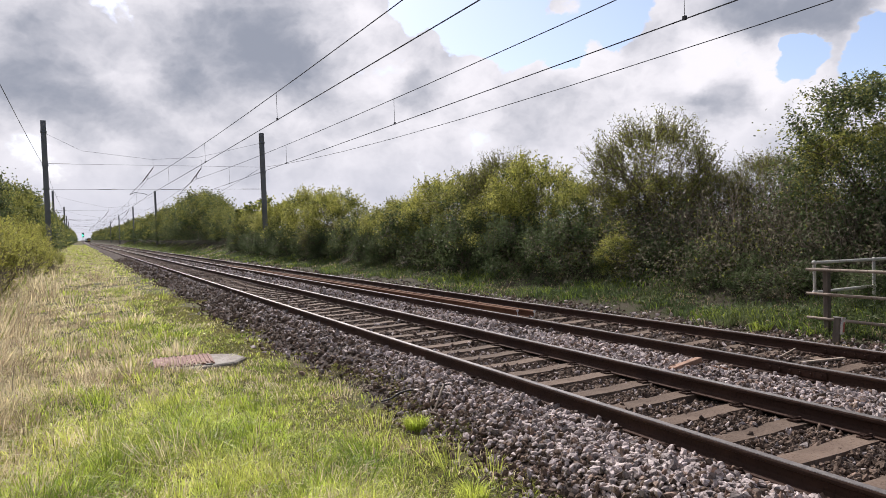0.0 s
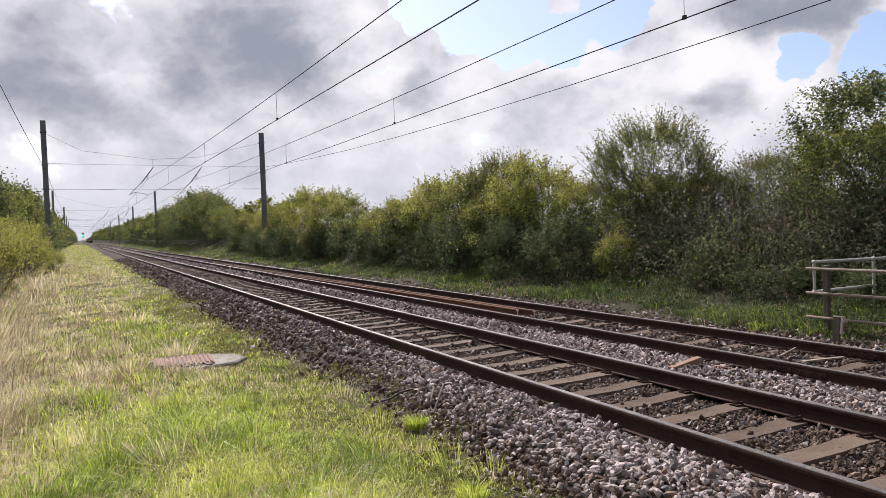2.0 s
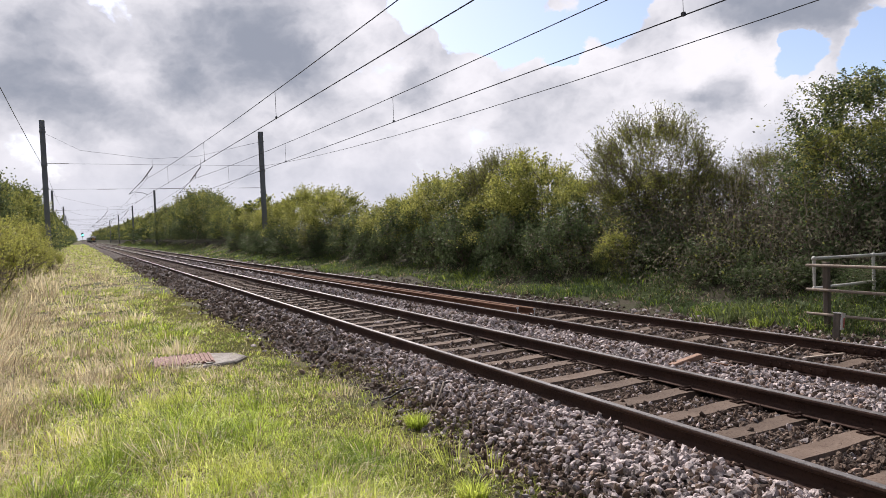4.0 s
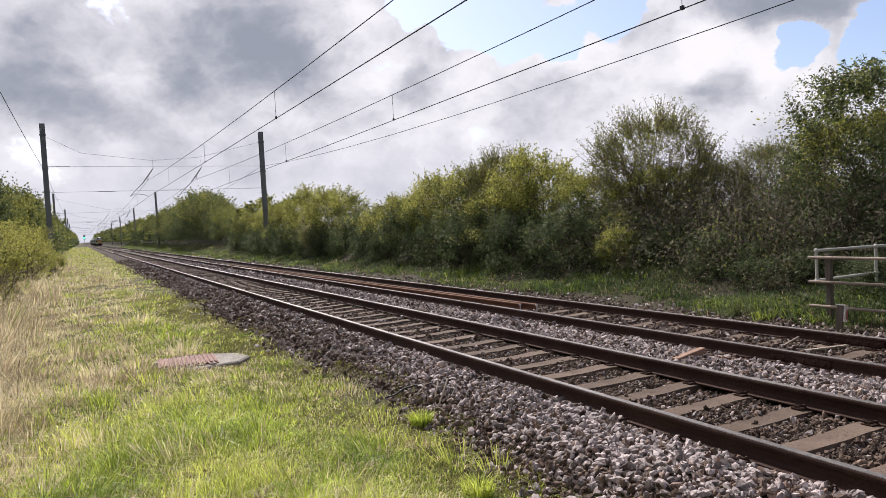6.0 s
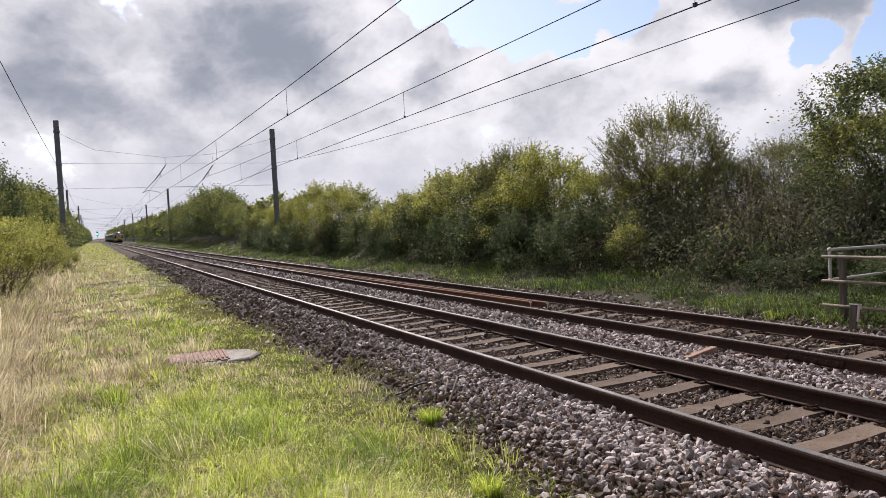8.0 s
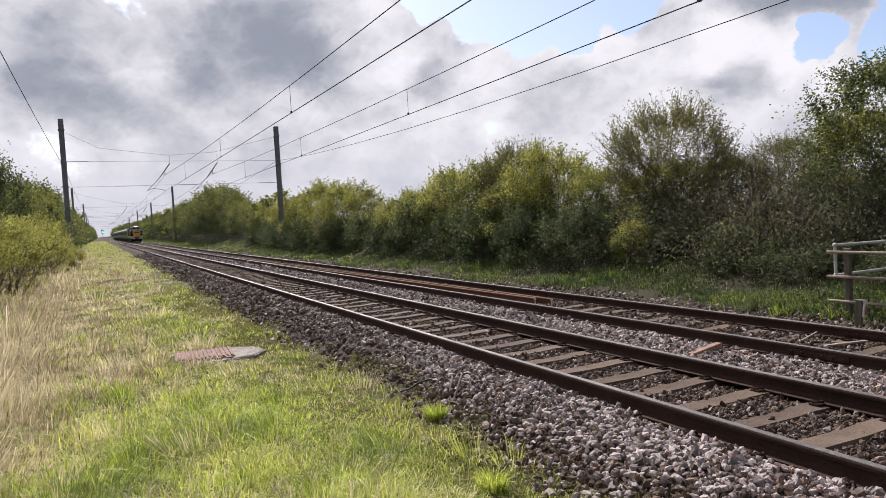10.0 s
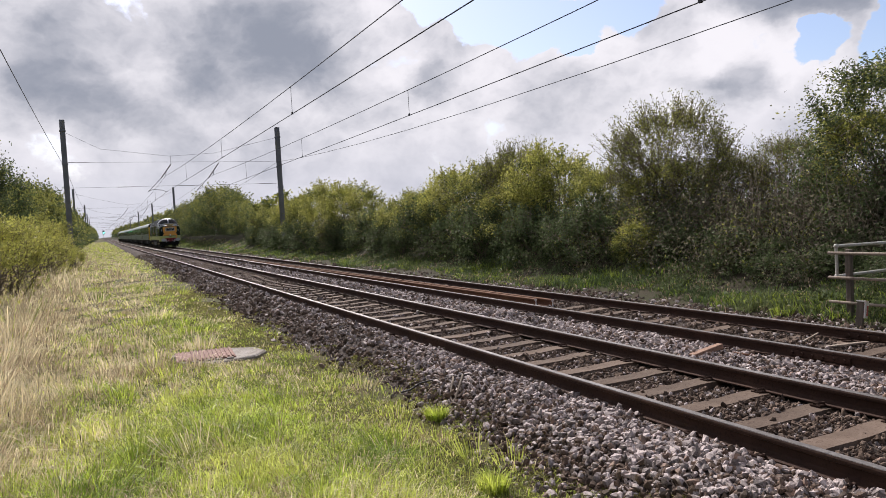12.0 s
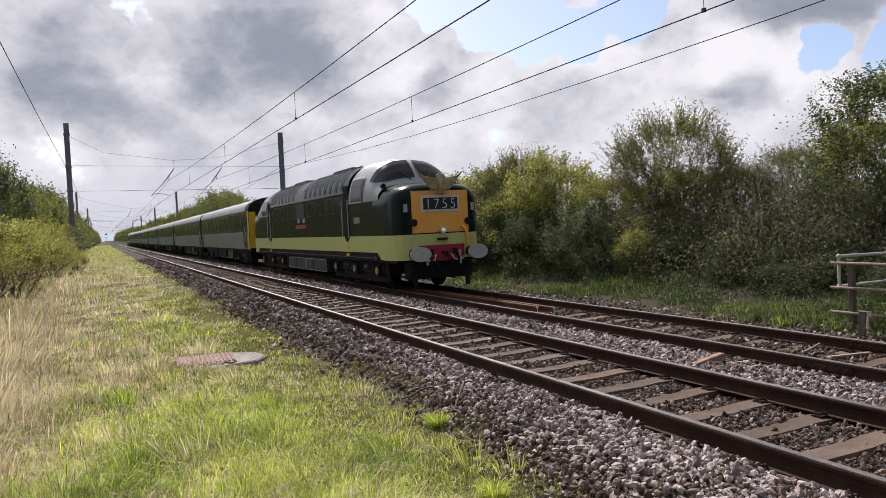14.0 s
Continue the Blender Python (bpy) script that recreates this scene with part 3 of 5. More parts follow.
RIB_GREY = material("roof_rib_grey", [(0.16, 0.17, 0.175), (0.21, 0.22, 0.225)], 2, 20, 0.4, 0.3, bump=0)
DIGIT = plain("white_blind_digit", (0.75, 0.76, 0.78), 0.5)
BLIND = plain("blind_glass", (0.03, 0.033, 0.037), 0.15)
COACH_UP = material("coach_dark_green_paint", [(0.022, 0.034, 0.027), (0.03, 0.042, 0.034)], 0.6, 10, 0.2, bump=0, vary=0.06, spec=0.3)
COACH_LOW = material("coach_pale_green_paint", [(0.17, 0.225, 0.20), (0.20, 0.255, 0.225)], 0.6, 10, 0.45, bump=0, vary=0.06)
COACH_ROOF = material("coach_roof_paint", [(0.25, 0.27, 0.275), (0.31, 0.33, 0.33)], 0.8, 10, 0.45, bump=0.02)
CURTAIN = material("window_curtain", [(0.10, 0.085, 0.065), (0.14, 0.12, 0.09)], 2, 20, 0.9, bump=0)


def hull_section(w, z0, zband, zs, zt, n=2.4, arc=9, tuck=0.0):
    """Half outline from skirt to roof crown, then mirrored: rows keep their place from section to section."""
    half = [(w - tuck, z0), (w, zband), (w, zs)]
    for k in range(1, arc + 1):
        t = k / arc * math.pi / 2
        half.append((w * abs(math.cos(t)) ** (2 / n) if k < arc else 0.0, zs + (zt - zs) * math.sin(t) ** (2 / n)))
    return half + [(-x, z) for x, z in half[-2::-1]]


def loft(sections, rows, cap0=False, cap1=False):
    """Sections: (y, outline); rows: the span of outline edges that this part takes."""
    bm = bmesh.new()
    rings = [[bm.verts.new((x, y, z)) for x, z in outline[rows[0]:rows[1] + 1]] for y, outline in sections]
    for a, b in zip(rings, rings[1:]):
        for k in range(len(a) - 1):
            bm.faces.new((a[k], b[k], b[k + 1], a[k + 1]))
    if cap0:
        bm.faces.new(rings[0])
    if cap1:
        bm.faces.new(rings[-1][::-1])
    bmesh.ops.recalc_face_normals(bm, faces=bm.faces)
    return bm


def bogie(parent, y, wheels, base, radius):
    frame_ = part("bogie_frame", boxed(-1.12, 1.12, y - base / 2 - 0.7, y + base / 2 + 0.7, 0.45, 0.85, 0.05), UNDER, parent)
    for s in (-1, 1):
        part("side_frame", boxed(s * 1.02 - 0.04, s * 1.02 + 0.04, y - base / 2 - 0.62, y + base / 2 + 0.62, 0.24, 0.7, 0.03), UNDER, frame_)
        part("brake_rod", tubed([(s * 1.08, y - base / 2 - 0.5, 0.22), (s * 1.08, y + base / 2 + 0.5, 0.22)], 0.025, 6), UNDER, frame_)
        part("brake_cylinder", tubed([(s * 1.14, y - base / 4 - 0.14, 0.62), (s * 1.14, y - base / 4 + 0.14, 0.62)], 0.085, 10), TANK, frame_)
    for i in range(wheels):
        yy = y - base / 2 + base * i / (wheels - 1)
        for s in (-1, 1):
            bm = disc(bmesh.new(), (s * 0.75, yy, radius), (1, 0, 0), radius, 0.13, 28)
            disc(bm, (s * 0.69, yy, radius), (1, 0, 0), radius + 0.03, 0.03, 28)
            part("wheel", bm, UNDER, frame_)
            bm = boxed(s * 1.1 - 0.12, s * 1.1 + 0.12, yy - 0.16, yy + 0.16, radius - 0.17, radius + 0.17, 0.03)
            part("axle_box", bm, UNDER, frame_)
            part("axle_cap", disc(bmesh.new(), (s * 1.235, yy, radius), (1, 0, 0), 0.11, 0.03, 16), BRASS if wheels == 3 else TANK, frame_)
            for dy in (-0.33, 0.33):
                part("spring", tubed([(s * 1.1, yy + dy, radius - 0.12), (s * 1.1, yy + dy, radius + 0.25)], 0.08, 8), UNDER, frame_)
        bm = tubed([(-0.75, yy, radius), (0.75, yy, radius)], 0.08, 8)
        part("axle", bm, UNDER, frame_)
    return frame_


def pane(parent, name, x, y0, y1, z0, z1, mat, out=0.012, bevel=0.0):
    """A flat panel on the side of a hull, at +x or -x."""
    s = 1 if x > 0 else -1
    bm = boxed(min(x, x + s * out), max(x, x + s * out), y0, y1, z0, z1, bevel)
    return part(name, bm, mat, parent)


def frame_strip(parent, x, y0, y1, z0, z1, mat, t=0.035, out=0.02, name="window_frame"):
    s = 1 if x > 0 else -1
    bm = bmesh.new()
    a, b = min(x, x + s * out), max(x, x + s * out)
    for q in ((y0 - t, y1 + t, z1, z1 + t), (y0 - t, y1 + t, z0 - t, z0), (y0 - t, y0, z0, z1), (y1, y1 + t, z0, z1)):
        box(bm, a, b, *q)
    return part(name, bm, mat, parent)


def lathe_outline(pts, y0, y1):
    """A flat plate in the x-z plane between two y values."""
    bm = bmesh.new()
    a = [bm.verts.new((x, y0, z)) for x, z in pts]
    b = [bm.verts.new((x, y1, z)) for x, z in pts]
    bm.faces.new(a)
    bm.faces.new(b[::-1])
    for k in range(len(pts)):
        j = (k + 1) % len(pts)
        bm.faces.new((a[j], a[k], b[k], b[j]))
    bmesh.ops.recalc_face_normals(bm, faces=bm.faces)
    return bm


def build_locomotive():
    loco = empty("diesel_locomotive", label="two-tone green diesel locomotive with amber nose and pale grey cab", category="locomotive")
    B0, B1 = 0.88, 1.58
    nose = [(0.0, hull_section(0.86, B0, B1, 2.55, 2.84, 3.6)), (0.03, hull_section(0.98, B0, B1, 2.5, 2.88, 3.4)), (0.12, hull_section(1.13, B0, B1, 2.45, 2.94, 3.2)),
            (0.28, hull_section(1.25, B0, B1, 2.42, 2.99, 3.0)), (0.5, hull_section(1.31, B0, B1, 2.4, 3.02, 2.9)), (0.9, hull_section(1.325, B0, B1, 2.4, 3.06, 2.8)), (1.25, hull_section(1.327, B0 + 0.01, B1, 2.41, 3.08, 2.75)), (1.55, hull_section(1.33, B0 + 0.21, B1, 2.42, 3.1, 2.7)), (1.9, hull_section(1.33, B0 + 0.21, B1, 2.42, 3.12, 2.7))]
    cab_arc = 27

    def cab_section(y, grow=0.0):
        ys = [1.35, 1.62, 1.9, 2.2, 2.6, 4.0]
        at = lambda vals: float(np.interp(y, ys, vals))
        return hull_section(at([1.315, 1.318, 1.32, 1.325, 1.33, 1.33]) + grow, B0, B1, 2.6, at([3.08, 3.42, 3.68, 3.84, 3.91, 3.93]) + grow, at([2.7, 2.45, 2.4, 2.4, 2.4, 2.4]), cab_arc)

    cab = [(y, cab_section(y)) for y in (1.35, 1.45, 1.55, 1.62, 1.75, 1.9, 2.05, 2.2, 2.4, 2.6, 3.3, 4.0)]

    def cab_patch(y0, y1, z_low, z_high, x_in, s, grow, steps=8, across=9):
        """A pane that follows the curve of the cab shell."""
        bm = bmesh.new()
        shells = []
        for g_ in (grow, grow - 0.05):
            grid = []
            for i in range(steps + 1):
                y = y0 + (y1 - y0) * i / steps
                out = [(x, z) for x, z in cab_section(y, g_)[2:3 + cab_arc]]
                zs = [z for _, z in out]
                xs = [x for x, _ in out]
                z_end = min(z_high, float(np.interp(-x_in, [-x for x in xs], zs)))
                z_from = min(z_low, z_end)
                grid.append([bm.verts.new((s * float(np.interp(z, zs, xs)), y, z)) for z in (z_from + (z_end - z_from) * k / across for k in range(across + 1))])
            for a_, b_ in zip(grid, grid[1:]):
                for k in range(across):
                    bm.faces.new((a_[k], b_[k], b_[k + 1], a_[k + 1]))
            shells.append(grid)
        bmesh.ops.recalc_face_normals(bm, faces=bm.faces)
        return bm

    main = [(4.0, hull_section(1.335, B0, B1, 2.95, 3.9, 2.35)), (16.2, hull_section(1.335, B0, B1, 2.95, 3.9, 2.35))]
    length = 20.2
    flip = lambda secs: [(length - y, s) for y, s in secs[::-1]]
    last = len(nose[0][1]) - 1
    for k, (n, c) in enumerate(((nose, cab), (flip(nose), flip(cab)))):
        front = k == 0
        part("nose", loft(n, (1, last - 1), front, not front), GREEN_DARK, loco, "dark green rounded nose", True)
        part("nose_band", loft(n, (0, 1), False, False), LIME, loco)
        part("nose_band", loft(n, (last - 1, last), False, False), LIME, loco)
        part("cab_roof", loft(c, (2, len(c[0][1]) - 3)), WHITE, loco, "pale grey cab roof and window surround", True)
        part("cab_side", loft([(y, cab_section(3.0)) for y in ((1.85, 4.0) if front else (length - 4.0, length - 1.85))], (1, 2)), GREEN_DARK, loco)
        part("cab_side", loft([(y, cab_section(3.0)) for y in ((1.85, 4.0) if front else (length - 4.0, length - 1.85))], (len(c[0][1]) - 3, len(c[0][1]) - 2)), GREEN_DARK, loco)
    part("body_side", loft(main, (1, 2)), GREEN_DARK, loco)
    part("body_side", loft(main, (last - 2, last - 1)), GREEN_DARK, loco)
    part("body_roof", loft(main, (2, last - 2)), GREEN_DARK, loco, "dark green roof with grilles", True)
    mid = [(1.9, nose[-1][1]), (18.3, nose[-1][1])]
    part("side_band", loft(mid, (0, 1)), LIME, loco, "pale lime band along the side")
    part("side_band", loft(mid, (last - 1, last)), LIME, loco, "pale lime band along the side")
    part("floor", boxed(-1.25, 1.25, 0.3, 19.9, 0.80, 0.9), UNDER, loco)
    for s in (-1, 1):
        part("sole_bar", boxed(s * 1.26 - 0.04, s * 1.26 + 0.04, 1.3, 18.9, 0.84, 1.12, 0.015), UNDER, loco)
        for y in (1.75, 5.9, 6.5, 13.7, 14.3, 18.4):
            part("pipe_bracket", boxed(s * 1.31 - 0.02, s * 1.31 + 0.02, y - 0.05, y + 0.05, 0.86, 1.0, 0.008), TANK, loco)
        part("air_line", tubed([(s * 1.32, 1.6, 0.93), (s * 1.32, 18.6, 0.93)], 0.016, 6), TANK, loco)
    # nose front: amber panel, lime valance, head-code box, lamp
    part("nose_panel", boxed(-0.86, 0.86, -0.012, 0.02, 1.61, 2.77, 0.01), ORANGE, loco, "amber yellow nose panel")
    bm = boxed(-1.0, 1.0, -0.004, 0.06, 0.88, 1.58, 0.01)
    part("front_valance", bm, LIME, loco)
    part("buffer_beam", boxed(-0.68, 0.68, -0.05, 0.02, 0.82, 1.27, 0.02), RED, loco, "dark red buffer beam")
    box_ = part("headcode_box", boxed(-0.59, 0.59, -0.035, 0.0, 2.18, 2.64, 0.016), FRAME_WHITE, loco, "white-framed headcode box")
    part("blind", boxed(-0.52, 0.52, -0.045, -0.03, 2.25, 2.57), BLIND, box_)
    for i, ch in enumerate("1755"):
        cu = bpy.data.curves.new("digit", "FONT")
        cu.body, cu.size, cu.align_x, cu.extrude, cu.offset = ch, 0.40, "CENTER", 0.003, -0.009
        tmp = new("digit", cu)
        dep = bpy.context.evaluated_depsgraph_get()
        me = bpy.data.meshes.new_from_object(tmp.evaluated_get(dep))
        bpy.data.objects.remove(tmp)
        me.materials.clear()
        me.materials.append(DIGIT)
        ob = new("digit", me)
        ob.parent = box_
        ob.matrix_basis = pose(-0.375 + 0.25 * i, -0.05, 2.27, 90, 0, 0)
    lamp = part("headlamp", disc(bmesh.new(), (0.02, -0.06, 1.68), (0, 1, 0), 0.10, 0.12, 20), SILVER, loco)
    part("lens", disc(bmesh.new(), (0.02, -0.125, 1.68), (0, 1, 0), 0.05, 0.02, 20), LIGHT, lamp, "dimly lit lamp lens")
    part("lamp_shelf", boxed(-0.14, 0.14, -0.14, 0.0, 1.40, 1.46, 0.01), UNDER, loco)
    for s in (-1, 1):
        part("tail_lamp", disc(bmesh.new(), (s * 0.83, -0.02, 1.9), (0, 1, 0), 0.10, 0.12, 18), UNDER, loco)
        part("lamp_bracket", boxed(s * 0.55 - 0.035, s * 0.55 + 0.035, -0.05, 0.0, 1.88, 2.06, 0.008), ORANGE, loco)
        part("warning_plate", boxed(s * 1.02 - 0.05, s * 1.02 + 0.05, 0.02, 0.07, 2.2, 2.42), WHITE, loco)
        buf = part("buffer", tubed([(s * 0.8635, 0.0, 1.05), (s * 0.8635, -0.42, 1.05)], 0.14, 16), UNDER, loco)
        part("buffer_head", disc(bmesh.new(), (s * 0.8635, -0.5, 1.05), (0, 1, 0), 0.20, 0.06, 32, 1.5), SILVER, buf, "oval grey buffer head")
        part("brake_hose", tubed([(s * 0.42, -0.06, 1.0), (s * 0.42, -0.2, 0.9), (s * 0.40, -0.22, 0.6), (s * 0.36, -0.12, 0.45)], 0.03, 8), UNDER, loco)
        part("hose_cock", boxed(s * 0.5 - 0.03, s * 0.5 + 0.03, -0.14, -0.05, 0.72, 1.1, 0.01), SILVER, loco)
        part("jumper_cable", tubed([(s * 0.62, -0.05, 1.78), (s * 0.72, -0.12, 1.66), (s * 0.78, -0.1, 1.4), (s * 0.8, -0.05, 1.2)], 0.05, 8), ORANGE, loco) if s > 0 else None
    for s in (-1, 1):
        part("air_pipe", tubed([(s * 0.66, -0.06, 0.92), (s * 0.5, -0.16, 0.84), (s * 0.3, -0.18, 0.86), (s * 0.24, -0.1, 1.0)], 0.022, 6), SILVER, loco)
        part("steam_hose", tubed([(s * 0.24, -0.08, 0.85), (s * 0.22, -0.24, 0.62), (s * 0.12, -0.22, 0.42)], 0.04, 8), UNDER, loco)
        part("jumper_socket", boxed(s * 0.36 - 0.06, s * 0.36 + 0.06, -0.13, -0.05, 1.0, 1.16, 0.01), UNDER, loco)
        part("front_step", boxed(s * 1.02 - 0.14, s * 1.02 + 0.14, 0.1, 0.3, 0.42, 0.46, 0.01), UNDER, loco)
    hook = tubed([(0, 0, 1.05), (0, -0.32, 1.05), (0, -0.36, 0.95)], 0.05, 8)
    part("coupling_hook", hook, UNDER, loco)
    for k in range(3):
        part("coupling_link", tubed([(-0.06, -0.3, 0.98 - 0.17 * k), (0.06, -0.3, 0.98 - 0.17 * k), (0.05, -0.3, 0.80 - 0.17 * k), (-0.05, -0.3, 0.80 - 0.17 * k)], 0.025, 6), UNDER, loco)
    part("guard_iron", boxed(-0.86, -0.74, 0.05, 0.1, 0.1, 0.85, 0.01), UNDER, loco)
    part("guard_iron", boxed(0.74, 0.86, 0.05, 0.1, 0.1, 0.85, 0.01), UNDER, loco)
    part("drag_box", boxed(-0.95, 0.95, 0.06, 0.5, 0.34, 0.86, 0.03), UNDER, loco)
    # winged emblem
    emblem = part("emblem", tubed([(0, -0.08, 2.70), (0, -0.12, 2.86), (0, -0.12, 3.0), (0, -0.08, 3.20)], 0.085, 10, 0.9), BRASS, loco, "gilt winged headboard")
    part("emblem_crown", boxed(-0.10, 0.10, -0.12, -0.05, 3.10, 3.22, 0.03), BRASS, emblem)
    for s in (-1, 1):
        for k in range(7):
            a = (s * 0.08, -0.09, 2.82 + 0.04 * k)
            b = (s * (0.30 + 0.035 * k), -0.09, 2.84 + 0.052 * k)
            c = (s * (0.36 + 0.058 * k), -0.08, 2.90 + 0.066 * k)
            part("feather", tubed([a, b, c], 0.036, 6, 0.45), BRASS, emblem)
        for k in range(3):
            part("tail_feather", tubed([(s * 0.05 * k, -0.1, 2.82), (s * (0.03 + 0.07 * k), -0.1, 2.66)], 0.03, 6, 0.6), BRASS, emblem)
    part("crossbar", boxed(-0.3, 0.3, -0.09, -0.04, 2.79, 2.82), BRASS, emblem)
    # windscreens: dark panes laid on the sloping cab front
    for s in (-1, 1):
        for tail in (False, True):
            glass = cab_patch(1.47, 2.12, 3.17, 4.0, 0.07, s, 0.035, 14, 14)
            side = cab_patch(2.72, 3.7, 2.64, 3.34, 0.1, s, 0.045, 6, 12)
            edge = cab_patch(2.65, 3.77, 2.6, 3.4, 0.1, s, 0.035, 6, 12)
            if tail:
                for bm in (glass, side, edge):
                    bmesh.ops.transform(bm, matrix=Matrix.Translation((0, length, 0)) @ Matrix.Rotation(math.pi, 4, "Z"), verts=bm.verts)
            part("windscreen", glass, GLASS_DARK, loco, "dark wrap-round windscreen glass", True)
            w = part("cab_window", side, GLASS_DARK, loco, "dark cab side window", True)
            part("window_frame", edge, SILVER, w, "", True)
        part("wiper", tubed([(s * 0.22, 1.40, 3.18), (s * 0.34, 1.48, 3.3), (s * 0.52, 1.62, 3.43)], 0.014, 5), UNDER, loco)
        part("horn", tubed([(s * 1.12, 1.55, 3.02), (s * 1.14, 1.3, 3.0)], 0.05, 8, 1.6), UNDER, loco)
    for s in (-1, 1):
        X = s * 1.33
        for y in (4.02, length - 4.52):
            # flat black panel instead of a recess, its shade put in as colour
            pane(loco, "cab_door_recess_shade", X, y, y + 0.5, 1.5, 3.2, UNDER, 0.008)
            step = pane(loco, "door_step", X, y + 0.08, y + 0.42, 0.62, 0.72, UNDER, 0.06)
            for z in (0.95, 1.2, 1.42):
                pane(step, "foothold", X, y + 0.1, y + 0.4, z, z + 0.09, YELLOW if z < 1.3 else UNDER, 0.012)
            for yy in (y - 0.06, y + 0.56):
                part("handrail", tubed([(X + s * 0.06, yy, 1.55), (X + s * 0.06, yy, 2.75)], 0.014, 6), SILVER, loco)
        for y in (5.6, 7.0, 8.4, 11.4, 12.8, 14.2):
            w = pane(loco, "body_window", X, y, y + 0.62, 2.38, 2.86, GLASS_DARK, 0.01)
            frame_strip(w, X, y, y + 0.62, 2.38, 2.86, TANK, 0.04, 0.018)
        w = pane(loco, "body_window", X, 9.6, 10.7, 2.36, 2.9, ROOF_GREY, 0.01)
        frame_strip(w, X, 9.6, 10.7, 2.36, 2.9, TANK, 0.05, 0.018)
        plate = pane(loco, "nameplate", X, 9.35, 10.95, 1.93, 2.07, RED, 0.02)
        for y in (9.5, 10.3):
            pane(loco, "crest", X, y, y + 0.36, 2.15, 2.32, WHITE, 0.008)
        for k in range(5):
            pane(loco, "number_bar", X, 3.0 + 0.12 * k, 3.08 + 0.12 * k, 1.98, 2.17, WHITE, 0.006)
        # silver edged roof grilles
        for k in range(17):
            y = 4.7 + 0.66 * k
            if 9.4 < y < 10.9:
                continue
            arcpts = []
            for j in range(7):
                t = radians(4 + 11 * j)
                arcpts.append((s * (1.36 * abs(math.cos(t)) ** (2 / 2.35)), y, 2.97 + 0.965 * math.sin(t) ** (2 / 2.35)))
            part("grille_rib", tubed(arcpts, 0.02, 6), RIB_GREY, loco)
        pane(loco, "roof_panel", s * 1.15, 9.6, 10.7, 3.0, 3.42, SILVER, 0.12)
        part("gutter", boxed(min(X, X + s * 0.035), max(X, X + s * 0.035), 4.0, 16.2, 2.93, 2.97), UNDER, loco)
        part("fuel_tank", boxed(s * 0.95 - 0.28, s * 0.95 + 0.28, 7.2, 12.9, 0.30, 0.78, 0.04), TANK, loco, "grey underslung tank")
        for y0, y1 in ((7.25, 10.0), (10.1, 12.85)):
            frame_strip(loco, s * 1.23, y0, y1, 0.335, 0.745, SILVER, 0.018, 0.012, "tank_edge")
        for y in (8.9, 11.5):
            pane(loco, "tank_strap", s * 1.23, y, y + 0.06, 0.31, 0.77, UNDER, 0.01)
    part("exhaust_hatch", boxed(-0.5, 0.5, 6.0, 8.2, 3.86, 3.98, 0.04), ROOF_GREY, loco)
    part("exhaust_hatch", boxed(-0.5, 0.5, 12.0, 14.2, 3.86, 3.98, 0.04), ROOF_GREY, loco)
    bogie(loco, 4.0, 3, 4.1, 0.55)
    bogie(loco, 16.2, 3, 4.1, 0.55)
    return loco


